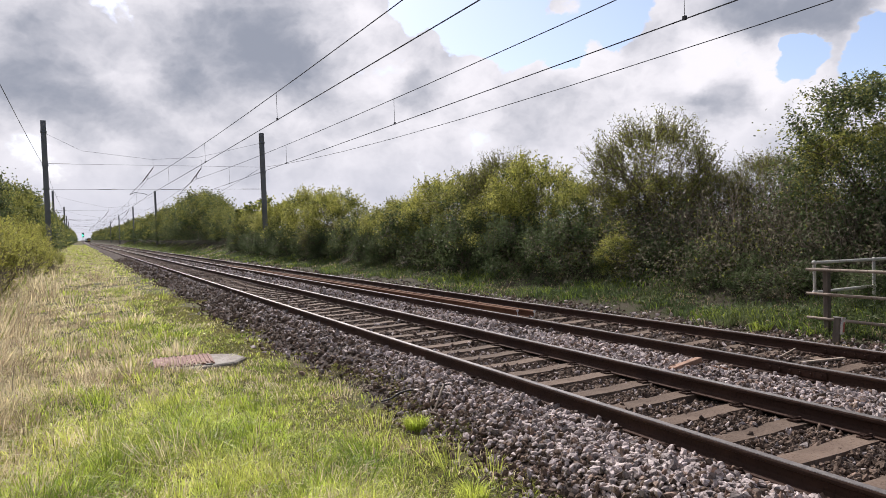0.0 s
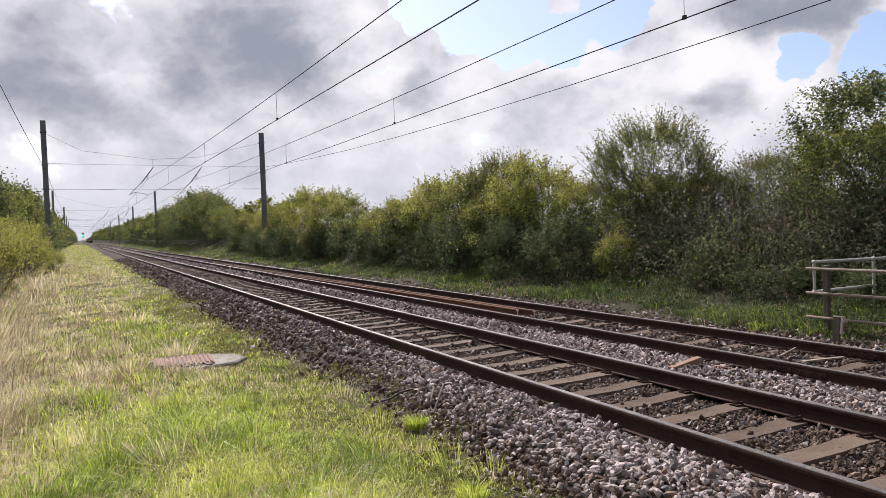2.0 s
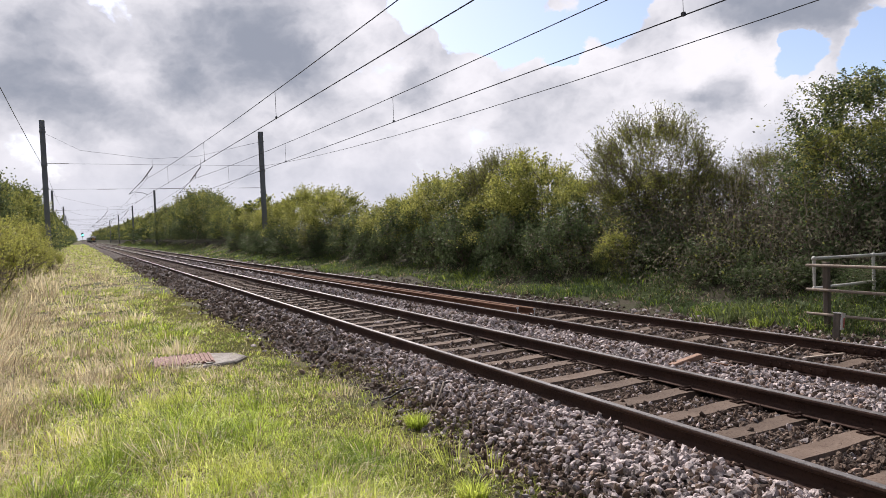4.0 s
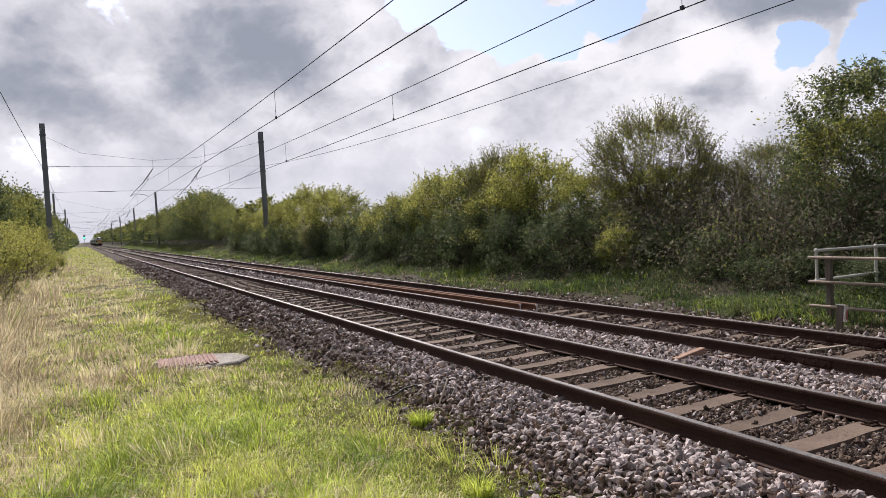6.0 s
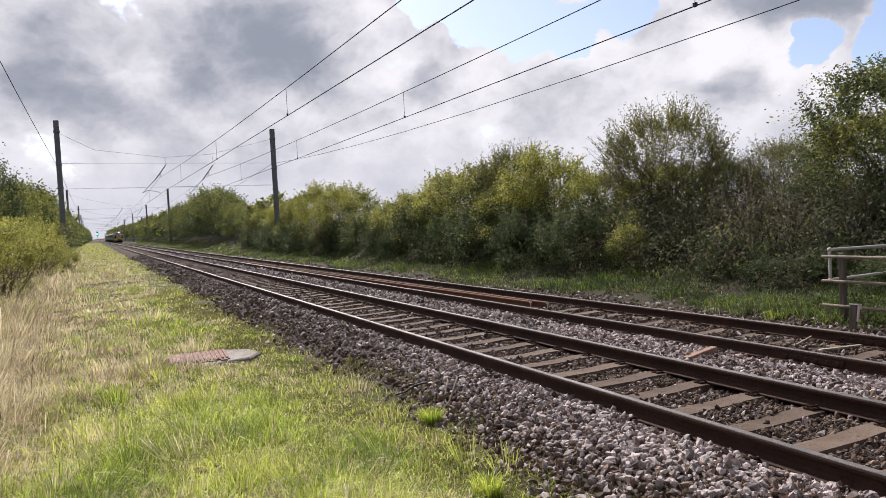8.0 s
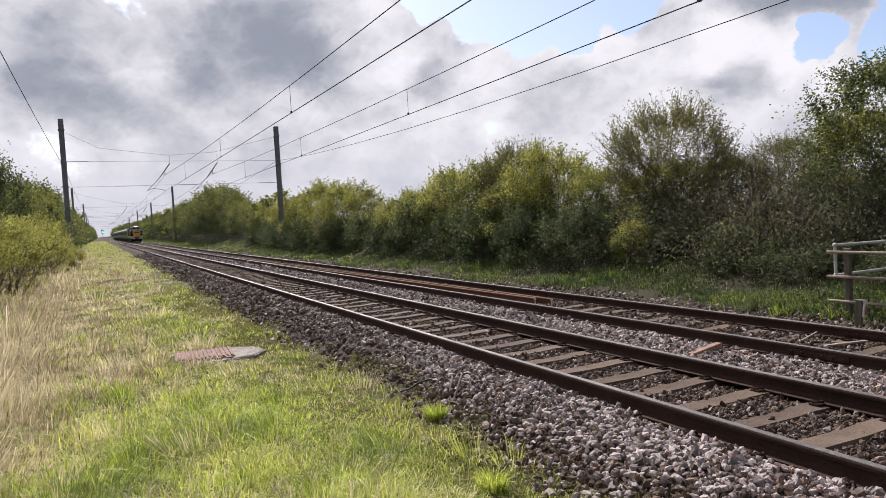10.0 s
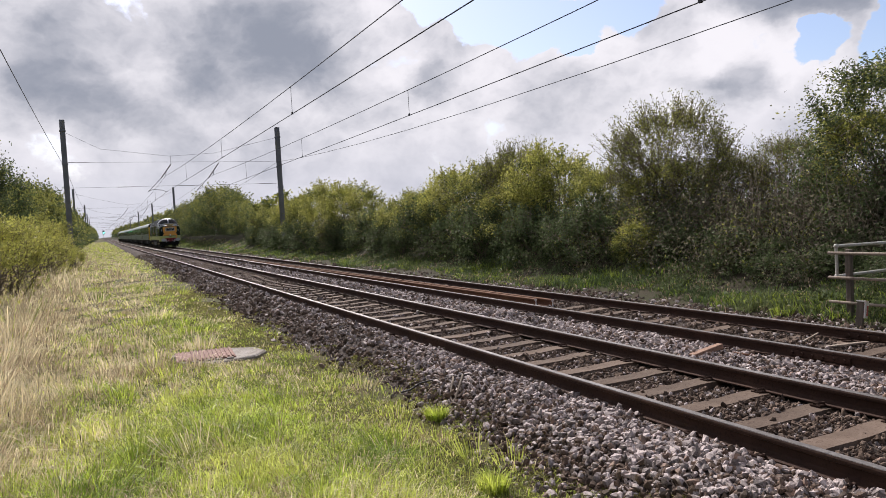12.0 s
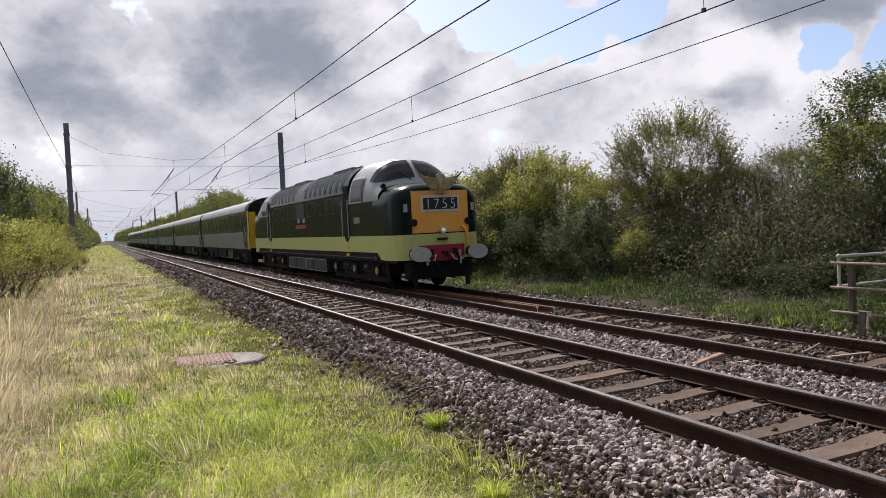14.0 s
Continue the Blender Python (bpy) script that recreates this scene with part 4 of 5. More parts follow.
def build_coach(length, lead):
    label = "dark green and pale green coach with yellow gangway end" if lead else "dark green and pale green passenger coach with grey roof"
    coach = empty("passenger_coach", label=label, category="coach", group="" if lead else "coaches of the train")
    sec = hull_section(1.35, 1.0, 1.9, 3.08, 3.76, 2.2, 9, 0.06)
    last = len(sec) - 1
    span = [(0.0, sec), (length, sec)]
    for rows in ((1, 2), (last - 2, last - 1)):
        part("upper_side", loft(span, rows), COACH_UP, coach, "dark green upper side")
    for rows in ((0, 1), (last - 1, last)):
        part("lower_side", loft(span, rows), COACH_LOW, coach, "pale green lower side")
    part("roof", loft(span, (2, last - 2)), COACH_ROOF, coach, "grey roof", True)
    ends = hull_section(1.349, 1.0, 1.9, 3.08, 3.759, 2.2, 9, 0.06)
    for y, front in ((0.0, True), (length, False)):
        bm = lathe_outline([(x, z) for x, z in ends], y - 0.05 if front else y, y if front else y + 0.05)
        end = part("end_wall", bm, UNDER, coach)
        part("gangway", boxed(-0.5, 0.5, y - 0.32 if front else y + 0.05, y - 0.05 if front else y + 0.32, 1.1, 3.25, 0.04), UNDER, end)
    if lead:
        part("dark_roof_end", loft([(-0.04, hull_section(1.36, 1.0, 1.9, 3.08, 3.775, 2.2, 9, 0.06)), (0.9, hull_section(1.36, 1.0, 1.9, 3.08, 3.775, 2.2, 9, 0.06))], (2, last - 2)), UNDER, coach, "blackened roof end", True)
        for s in (-1, 1):
            part("yellow_corner", boxed(min(s * 0.98, s * 1.33), max(s * 0.98, s * 1.33), -0.07, -0.05, 1.05, 3.0), YELLOW, coach, "yellow painted end corner")
        part("end_hood", boxed(-1.3, 1.3, -0.06, -0.05, 3.0, 3.4), UNDER, coach)
        part("corridor_shroud", boxed(-0.72, 0.72, -0.4, -0.06, 1.05, 3.5, 0.05), UNDER, coach)
        part("end_return", boxed(-1.362, -1.35, 0.0, 0.32, 1.02, 3.05), YELLOW, coach)
        part("end_return", boxed(1.35, 1.362, 0.0, 0.32, 1.02, 3.05), YELLOW, coach)
    for s in (-1, 1):
        X = s * 1.35
        part("waist_line", boxed(min(X, X + s * 0.008), max(X, X + s * 0.008), 0.8 if lead else 0, length, 1.86, 1.94), COACH_ROOF, coach)
        for y in (1.0 if lead else 0.25, length - 0.95):
            d = pane(coach, "door", X, y, y + 0.72, 1.06, 3.02, COACH_UP, 0.01)
            pane(d, "door_window", X, y + 0.14, y + 0.58, 2.12, 2.9, GLASS_DARK, 0.016)
            part("grab_rail", tubed([(X + s * 0.05, y - 0.06, 1.4), (X + s * 0.05, y - 0.06, 2.2)], 0.015, 5), SILVER, d)
        n = 8 if lead else 9
        pitch = (length - 4.2) / n
        for k in range(n):
            y = 2.1 + pitch * k + 0.18
            w = pane(coach, "window", X, y, y + pitch - 0.42, 2.16, 2.92, GLASS_DARK, 0.012)
            frame_strip(w, X, y, y + pitch - 0.42, 2.16, 2.92, COACH_UP, 0.04, 0.016)
            pane(w, "curtain", X, y + 0.02, y + 0.14, 2.17, 2.91, CURTAIN, 0.014)
        part("underframe", boxed(min(s * 1.0, s * 1.26), max(s * 1.0, s * 1.26), 0.1, length - 0.1, 0.88, 1.02), UNDER, coach)
        for y0, y1 in ((6.6, 8.4), (9.2, 12.6), (13.2, 14.4)):
            part("equipment_box", boxed(min(s * 0.6, s * 1.2), max(s * 0.6, s * 1.2), y0, y1, 0.38, 0.9, 0.03), UNDER if y0 > 8 else TANK, coach)
    for y in (4, 8, 12, 16):
        part("roof_vent", boxed(-0.16, 0.16, y - 0.2, y + 0.2, 3.74, 3.86, 0.03), COACH_ROOF, coach)
    bogie(coach, 3.1, 2, 2.6, 0.46)
    bogie(coach, length - 3.1, 2, 2.6, 0.46)
    return coach


LOCOMOTIVE = build_locomotive()
TRAIN = [(LOCOMOTIVE, 0.0, 0)]
COACH_LEAD = build_coach(20.0, True)
TRAIN.append((COACH_LEAD, 21.2, 0))
COACH = build_coach(23.2, False)
for number in range(7):
    TRAIN.append((COACH if number == 0 else copy_thing(COACH, Matrix()), 41.9 + 24.0 * number, 0))
TAIL = copy_thing(LOCOMOTIVE, Matrix())
tagged(TAIL, "two-tone green diesel locomotive at the train's tail", "locomotive")
TRAIN.append((TAIL, 41.9 + 24.0 * 7 + 21.0, 180))


# ---- plants ----
def leaf_mesh(rng, centres, size, up=0.2):
    """Loose bent leaves, two triangles each: verts and faces."""
    n = len(centres)
    a = rng.normal(size=(n, 3))
    a[:, 2] += up
    a /= np.linalg.norm(a, axis=1)[:, None]
    b = np.cross(a, rng.normal(size=(n, 3)))
    b /= np.linalg.norm(b, axis=1)[:, None]
    s = (size * rng.uniform(0.6, 1.4, n))[:, None]
    v = np.stack([centres - a * s, centres + b * s * 0.55 + np.cross(a, b) * s * 0.15, centres + a * s, centres - b * s * 0.55 + np.cross(a, b) * s * 0.15], 1)
    i = np.arange(n)[:, None] * 4
    return v.reshape(-1, 3), np.concatenate([i + (0, 1, 2), i + (0, 2, 3)], 0)


def limb_points(rng, start, way, length, steps, wander, lift):
    pts = [np.array(start, float)]
    d = np.array(way, float)
    for _ in range(steps):
        d = d + rng.normal(size=3) * wander
        d[2] += lift
        d /= np.linalg.norm(d)
        pts.append(pts[-1] + d * length / steps)
    return pts


def build_bush(name, seed, height, radius, leaves, size, mats, label, stems=7, clumps=260, puff=0.13, sprigs=130, sprig_length=0.6,
               tints=(0.55, 0.6), category="bush", bark=None, foot=0.8):
    """Stems and limbs inside, leaves in clumps out to a lumpy outline, leafy shoots that break the outline."""
    rng = np.random.default_rng(seed)
    bush = empty(name, label=label, category=category)
    wood = bmesh.new()
    for k in range(stems):
        a = rng.uniform(0, 2 * math.pi)
        way = (math.cos(a) * rng.uniform(0.1, 0.8), math.sin(a) * rng.uniform(0.1, 0.8), 1.0)
        pts = limb_points(rng, (math.cos(a) * 0.3 * radius * rng.random(), math.sin(a) * 0.3 * radius * rng.random(), -0.15), way, height * rng.uniform(0.6, 0.9), 6, 0.12, 0.02)
        tube(wood, pts, 0.012 + 0.007 * height, 5, 0.25, False)
        for i in range(1, 7):
            for _ in range(2):
                b = rng.uniform(0, 2 * math.pi)
                twig = limb_points(rng, pts[i], (math.cos(b), math.sin(b), rng.uniform(0.0, 0.9)), radius * rng.uniform(0.4, 0.8) * (1.0 - 0.5 * (i / 6) ** 2), 4, 0.2, 0.06)
                tube(wood, twig, 0.006 + 0.002 * height, 3, 0.3, False)
    lump = Vector(rng.uniform(0, 50, 3))
    spots, bright = [], []
    for _ in range(clumps):
        u = rng.random() ** 0.85
        a = rng.uniform(0, 2 * math.pi)
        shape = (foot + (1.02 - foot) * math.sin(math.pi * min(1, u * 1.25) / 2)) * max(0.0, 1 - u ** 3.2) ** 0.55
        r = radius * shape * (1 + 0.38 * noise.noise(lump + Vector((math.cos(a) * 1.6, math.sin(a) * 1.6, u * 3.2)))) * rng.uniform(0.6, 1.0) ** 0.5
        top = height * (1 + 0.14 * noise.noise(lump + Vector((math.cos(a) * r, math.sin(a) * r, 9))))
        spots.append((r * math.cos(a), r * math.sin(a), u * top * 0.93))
        # tone climbs with height: sunlit crown and shaded foot put into leaf colour
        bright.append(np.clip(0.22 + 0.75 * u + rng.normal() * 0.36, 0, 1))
    spots, bright = np.array(spots), np.array(bright)
    which = rng.integers(0, clumps, leaves)
    spread = radius * puff * rng.uniform(0.6, 1.4, clumps)
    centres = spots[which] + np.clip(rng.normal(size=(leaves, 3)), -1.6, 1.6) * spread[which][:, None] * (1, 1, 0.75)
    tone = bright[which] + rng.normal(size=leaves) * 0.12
    shoots, shoot_tone = [], []
    high = np.argsort(spots[:, 2])[clumps // 3:]
    for _ in range(sprigs):
        s = spots[rng.choice(high)]
        away = np.array([s[0], s[1], 0]) / max(0.3, math.hypot(s[0], s[1])) * rng.uniform(0.1, 0.8) + (rng.normal() * 0.25, rng.normal() * 0.25, rng.uniform(0.5, 1.2))
        pts = limb_points(rng, s, away, sprig_length * rng.uniform(0.4, 1.3), 4, 0.13, 0.05)
        tube(wood, pts, 0.008, 3, 0.35, False)
        for p in pts:
            for _ in range(5):
                shoots.append(p + rng.normal(size=3) * 0.035)
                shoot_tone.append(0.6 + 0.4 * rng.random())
    part("branch_frame", wood, bark or TWIG, bush)
    if shoots:
        centres, tone = np.concatenate([centres, np.array(shoots)]), np.concatenate([tone, np.array(shoot_tone)])
    ok = centres[:, 2] > 0.0
    centres, tone = centres[ok], tone[ok]
    # tone picks the leaf material, so light and shade are set as colour
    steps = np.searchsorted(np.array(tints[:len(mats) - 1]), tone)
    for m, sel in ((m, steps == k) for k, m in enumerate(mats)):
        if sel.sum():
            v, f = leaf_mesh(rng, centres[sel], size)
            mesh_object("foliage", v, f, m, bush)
    return bush


def put(bush, x, y, turn, scale=1.0, tall=1.0, sink=0.1):
    bush.matrix_basis = pose(x, y, float(ground_z(x, y)) - sink, 0, 0, turn) @ Matrix.Diagonal((scale, scale, scale * tall, 1))
    return bush


def place(bush, x, y, turn, scale=1.0, tall=1.0, label="", sink=0.1):
    c = copy_thing(bush, Matrix())
    put(c, x, y, turn, scale, tall, sink)
    return tagged(c, label)


def blades(name, rng, root, away, length, width, mat, label, category="grass"):
    """Bent tapering blades, three triangles each, joined. away: the sideways lean at the tip, as a share of the length."""
    n = len(root)
    a = rng.uniform(0, 2 * np.pi, n)
    u = np.stack([np.cos(a), np.sin(a), np.zeros(n)], 1)
    L, W = length[:, None], width[:, None]
    lean = np.concatenate([away, np.zeros((n, 1))], 1)
    drop = 0.35 * np.linalg.norm(away, axis=1)[:, None]
    mid = root + (lean * 0.35 + (0, 0, 0.62)) * L
    tip = root + (lean + (0, 0, 1.0) - np.array((0, 0, 1.0)) * drop) * L
    v = np.stack([root - u * W, root + u * W, mid - u * W * 0.75, mid + u * W * 0.75, tip], 1).reshape(-1, 3)
    i = np.arange(n)[:, None] * 5
    f = np.concatenate([i + (0, 1, 3), i + (0, 3, 2), i + (2, 3, 4)], 0)
    return tagged(mesh_object(name, v, f, mat), label, category, kind="stuff")


def wave(x, y, s=1.0):
    """Slow patchiness, 0 to 1."""
    return 0.5 + 0.25 * np.sin(1.3 * x * s + 1.1 * np.sin(0.7 * y * s)) + 0.25 * np.sin(0.9 * y * s + 1.7 * np.sin(0.8 * x * s + 1.0))


def verge_edge(y):
    return 3.15 + 0.14 * np.sin(0.9 * y) + 0.10 * np.sin(2.3 * y + 1) + 0.12 * np.sin(0.23 * y)


def build_verge_grass():
    rng = np.random.default_rng(11)
    # tufts, closer set towards the camera
    n = 48000
    d = 2.6 * (95 / 2.6) ** (rng.random(n) ** 1.15)
    a = rng.uniform(-0.30, 1.1, n)
    tx, ty = d * np.sin(a), d * np.cos(a)
    bare = np.clip((tx - (verge_edge(ty) - 1.5)) / 1.5, 0, 1)
    keep = (tx < verge_edge(ty) - 0.05) & (tx > -9) & (rng.random(n) > np.clip(bare * 1.3, 0, 0.97))
    keep &= ~(((tx - 1.5) / 0.95) ** 2 + ((ty - 11.85) / 0.75) ** 2 < 1)
    tx, ty, d, bare = tx[keep], ty[keep], d[keep], bare[keep]
    left = np.clip((1.4 - tx) / 3.0 + (ty - 7) * 0.02, 0, 1)
    dry = rng.random(len(tx)) < np.clip(0.14 + 0.9 * left * np.clip(ty / 9, 0.2, 1) + 0.7 * (wave(tx + 5, ty, 0.9) - 0.5), 0.04, 0.9)
    tussock = rng.random(len(tx)) < 0.16 * np.clip(wave(tx * 2 + 1, ty * 2, 1.7) * 2 - 0.3, 0.1, 1.6)
    tall = (0.06 + 0.12 * rng.random(len(tx)) ** 3) * np.where(tussock, 1.9, 1.0) * (0.7 + 0.6 * wave(tx, ty, 1.9)) * (1 - 0.45 * bare) * np.where(dry & (tx < -0.7), np.where(tx < -1.3, 2.8, 1.8), 1.0)
    per = (np.clip(17 - 0.2 * d, 9, 17) * np.where(tussock, 2.6, 1.0)).astype(int)
    idx = np.repeat(np.arange(len(tx)), per)
    m = len(idx)
    reach = (0.07 + 0.004 * d[idx]) * np.where(tussock[idx], 1.7, 1.0) * np.where(dry[idx] & (tx[idx] < -0.7), 2.2, 1.0)
    r, b = reach * np.sqrt(rng.random(m)), rng.uniform(0, 2 * np.pi, m)
    x, y = tx[idx] + r * np.cos(b), ty[idx] + r * np.sin(b)
    lean = (0.35 + 0.75 * rng.random(m)) * 1.15
    wind = rng.normal(size=(len(tx), 2))[idx] * 0.38
    away = np.stack([np.cos(b) * lean, np.sin(b) * lean], 1) * (r / reach)[:, None] * 1.2 + wind
    length = tall[idx] * rng.uniform(0.55, 1.25, m)
    width = 0.0013 + 0.00040 * d[idx]
    root = np.stack([x, y, ground_z(x, y) - 0.01], 1)
    # each tuft is of one growth: bright, deep green, straw or dead
    grow = rng.random(len(tx)) + 0.5 * (wave(tx * 1.3 + 2, ty * 1.3, 1.6) - 0.5)
    kind = np.where(dry, np.where(grow < np.where(tx < -0.5, 0.36, 0.25), 3, 2), np.where(grow < 0.30, 1, 0))
    kind = kind[idx]
    stray = rng.random(m) < 0.12
    kind = np.where(stray, rng.integers(0, 4, m), kind)
    ok = (x < verge_edge(y) + 0.02)
    for k, mat, label in ((0, GRASS, "fresh bright green verge grass in tufts"), (1, GRASS_DEEP, "deep green verge grass in tufts"), (2, STRAW, "dry straw-coloured verge grass in tufts"), (3, DEAD, "dead brown verge grass in tufts")):
        sel = (kind == k) & ok
        blades("grass", rng, root[sel], away[sel], length[sel], width[sel], mat, label)
    # short turf between the tufts
    n = 165000
    d = 2.6 * (330 / 2.6) ** (rng.random(n) ** 1.25)
    a = np.where(d < 40, rng.uniform(-0.30, 1.1, n), rng.uniform(-0.20, 0.12, n))
    x, y = d * np.sin(a), d * np.cos(a)
    bare = np.clip((x - (verge_edge(y) - 1.1)) / 1.1, 0, 1)
    keep = (x < verge_edge(y)) & (x > -9) & (rng.random(n) > bare * np.where(wave(x, y, 2.1) > 0.38, 0.78, 0.3))
    keep &= ~(((x - 1.5) / 0.88) ** 2 + ((y - 11.85) / 0.66) ** 2 < 1)
    x, y, d = x[keep], y[keep], d[keep]
    root = np.stack([x, y, ground_z(x, y) - 0.01], 1)
    away = rng.normal(size=(len(x), 2)) * 0.55
    length = rng.uniform(0.025, 0.08, len(x)) * (1 + 0.015 * d)
    dry = rng.random(len(x)) < 0.35
    for sel, mat, label in ((~dry, GRASS, "short green turf"), (dry, STRAW, "short dry turf")):
        blades("turf", rng, root[sel], away[sel], length[sel], 0.0013 + 0.00048 * d[sel], mat, label)
    # low moss and thin turf where the verge runs out into the ballast
    n = 75000
    y = 3.0 + 24 * rng.random(n) ** 1.7
    x = verge_edge(y) - 1.9 * rng.random(n) ** 1.3 + 0.08
    keep = wave(x * 1.4 + 3, y * 1.4, 1.8) + 0.25 * wave(x, y, 6.0) > 0.38
    x, y = x[keep], y[keep]
    d = np.hypot(x, y)
    root = np.stack([x, y, np.maximum(ground_z(x, y), bed_z(x, y)) - 0.006], 1)
    blades("moss", rng, root, rng.normal(size=(len(x), 2)) * 0.8, rng.uniform(0.015, 0.045, len(x)), 0.0015 + 0.0005 * d, MOSS, "low olive moss and thin turf beside the ballast", "moss")

    stalks = bmesh.new()
    for _ in range(45):
        y = 6 + 26 * rng.random()
        x = -0.02 * y - rng.uniform(-0.6, 1.4)
        pts = limb_points(rng, (x, y, float(ground_z(x, y)) - 0.02), (rng.normal() * 0.12, rng.normal() * 0.12, 1.0), rng.uniform(0.3, 0.7), 4, 0.05, 0.0)
        tube(stalks, pts, 0.0028, 3, 0.6, False)
        tube(stalks, [pts[-1], pts[-1] + np.array((0.0, 0.0, 0.05))], 0.005, 4, 0.4, False)
    tagged(part("dead_stalks", stalks, TWIG), "thin brown dead stalks in the verge grass", "dead stalks", kind="stuff")


def build_bank_grass():
    rng = np.random.default_rng(12)
    n = 13000
    ty = 3.5 + 240 * rng.random(n) ** 3.2
    tx = 10.3 + 3.1 * rng.random(n)
    patchy = wave(tx * 1.6, ty, 1.1)
    keep = rng.random(n) < np.clip((tx - 10.35 - 0.9 * wave(tx, ty, 0.6)) / 0.7, 0.02, 1) * np.clip(patchy * 2.6 - 0.2, 0.3, 1)
    tx, ty, patchy = tx[keep], ty[keep], patchy[keep]
    idx = np.repeat(np.arange(len(tx)), 15)
    m = len(idx)
    d = np.hypot(tx, ty)[idx]
    b = rng.uniform(0, 2 * np.pi, m)
    r = (0.10 + 0.004 * d) * np.sqrt(rng.random(m))
    x, y = tx[idx] + r * np.cos(b), ty[idx] + r * np.sin(b)
    root = np.stack([x, y, ground_z(x, y) - 0.01], 1)
    away = np.stack([np.cos(b), np.sin(b)], 1) * rng.uniform(0.2, 1.1, m)[:, None] + rng.normal(size=(len(tx), 2))[idx] * 0.3
    length = (0.07 + 0.20 * patchy[idx] ** 2) * rng.uniform(0.5, 1.3, m)
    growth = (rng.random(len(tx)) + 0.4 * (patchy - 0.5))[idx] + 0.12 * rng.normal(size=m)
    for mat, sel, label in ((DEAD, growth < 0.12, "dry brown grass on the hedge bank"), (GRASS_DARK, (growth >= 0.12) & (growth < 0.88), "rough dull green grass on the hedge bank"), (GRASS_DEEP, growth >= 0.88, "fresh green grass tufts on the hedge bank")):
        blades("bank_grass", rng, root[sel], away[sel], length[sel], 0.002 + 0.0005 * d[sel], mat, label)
    # nettles and ivy low on the bank
    n = 900
    y = 3.5 + 60 * rng.random(n) ** 1.8
    x = rng.uniform(11.6, 13.6, n)
    keep = wave(x * 2 + 4, y, 1.3) > 0.45
    at = np.repeat(np.stack([x, y], 1)[keep], 26, 0)
    at = at + rng.normal(size=at.shape) * 0.16
    c = np.stack([at[:, 0], at[:, 1], ground_z(at[:, 0], at[:, 1]) + 0.02 + 0.26 * rng.random(len(at)) ** 1.5], 1)
    v, f = leaf_mesh(rng, c, 0.036, 1.0)
    tagged(mesh_object("ground_ivy", v, f, LEAF_DARK), "dark green nettles and ivy low on the bank", "ivy", kind="stuff")


def build_bramble():
    """Tangle of dead stems and dull leaves over the bank where the hedge is thin."""
    rng = np.random.default_rng(13)
    stems, upright = bmesh.new(), bmesh.new()
    centres = []
    mounds = [(rng.uniform(12.9, 16.0), 3.0 + 15.5 * rng.random()) for _ in range(85)]
    for _ in range(1700):
        x, y = (q + rng.normal() * 0.33 for q in mounds[rng.integers(0, len(mounds))])
        z = float(ground_z(x, y))
        h = rng.uniform(0.3, 0.95)
        pts = limb_points(rng, (x, y, z), (rng.normal() * 0.7 - 0.25, rng.normal() * 0.8, 1.0), h * 1.8, 7, 0.25, -0.12)
        tube(stems, pts, 0.006, 3, 0.5, False)
        centres += [p + rng.normal(size=3) * 0.11 for p in pts[1:] for _ in range(6)]
    for _ in range(620):
        y = 3.0 + 14 * rng.random()
        x = rng.uniform(13.6, 16.2)
        pts = limb_points(rng, (x, y, float(ground_z(x, y))), (rng.normal() * 0.2, rng.normal() * 0.2, 1.0), rng.uniform(0.7, 1.9), 5, 0.10, 0.0)
        tube(upright, pts, 0.009, 3, 0.4, False)
        for p in pts[2:]:
            tw = limb_points(rng, p, (rng.normal(), rng.normal(), 0.9), 0.35, 3, 0.25, 0.0)
            tube(upright, tw, 0.005, 3, 0.4, False)
            centres += [q + rng.normal(size=3) * 0.05 for q in tw[1:] if rng.random() < 0.5]
    tagged(part("bramble_stems", stems, TWIG), "brown bramble stems tangled on the bank", "brambles", kind="stuff")
    tagged(part("dead_stems", upright, TWIG_PALE), "pale upright dead stems on the bank", "brambles", kind="stuff")
    c = np.array(centres)
    c = c[c[:, 2] > ground_z(c[:, 0], c[:, 1])]
    pick = rng.random(len(c)) + 0.25 * (wave(c[:, 0], c[:, 1], 1.2) - 0.5)
    for m, sel, label in ((LEAF_DARK, pick < 0.38, "dark green bramble leaves"), (LEAF_DULL, (pick >= 0.38) & (pick < 0.94), "dull brownish bramble leaves"), (LEAF, pick >= 0.94, "fresh green bramble shoots")):
        v, f = leaf_mesh(rng, c[sel], 0.036, 0.5)
        tagged(mesh_object("bramble_leaves", v, f, m), label, "brambles", kind="stuff")


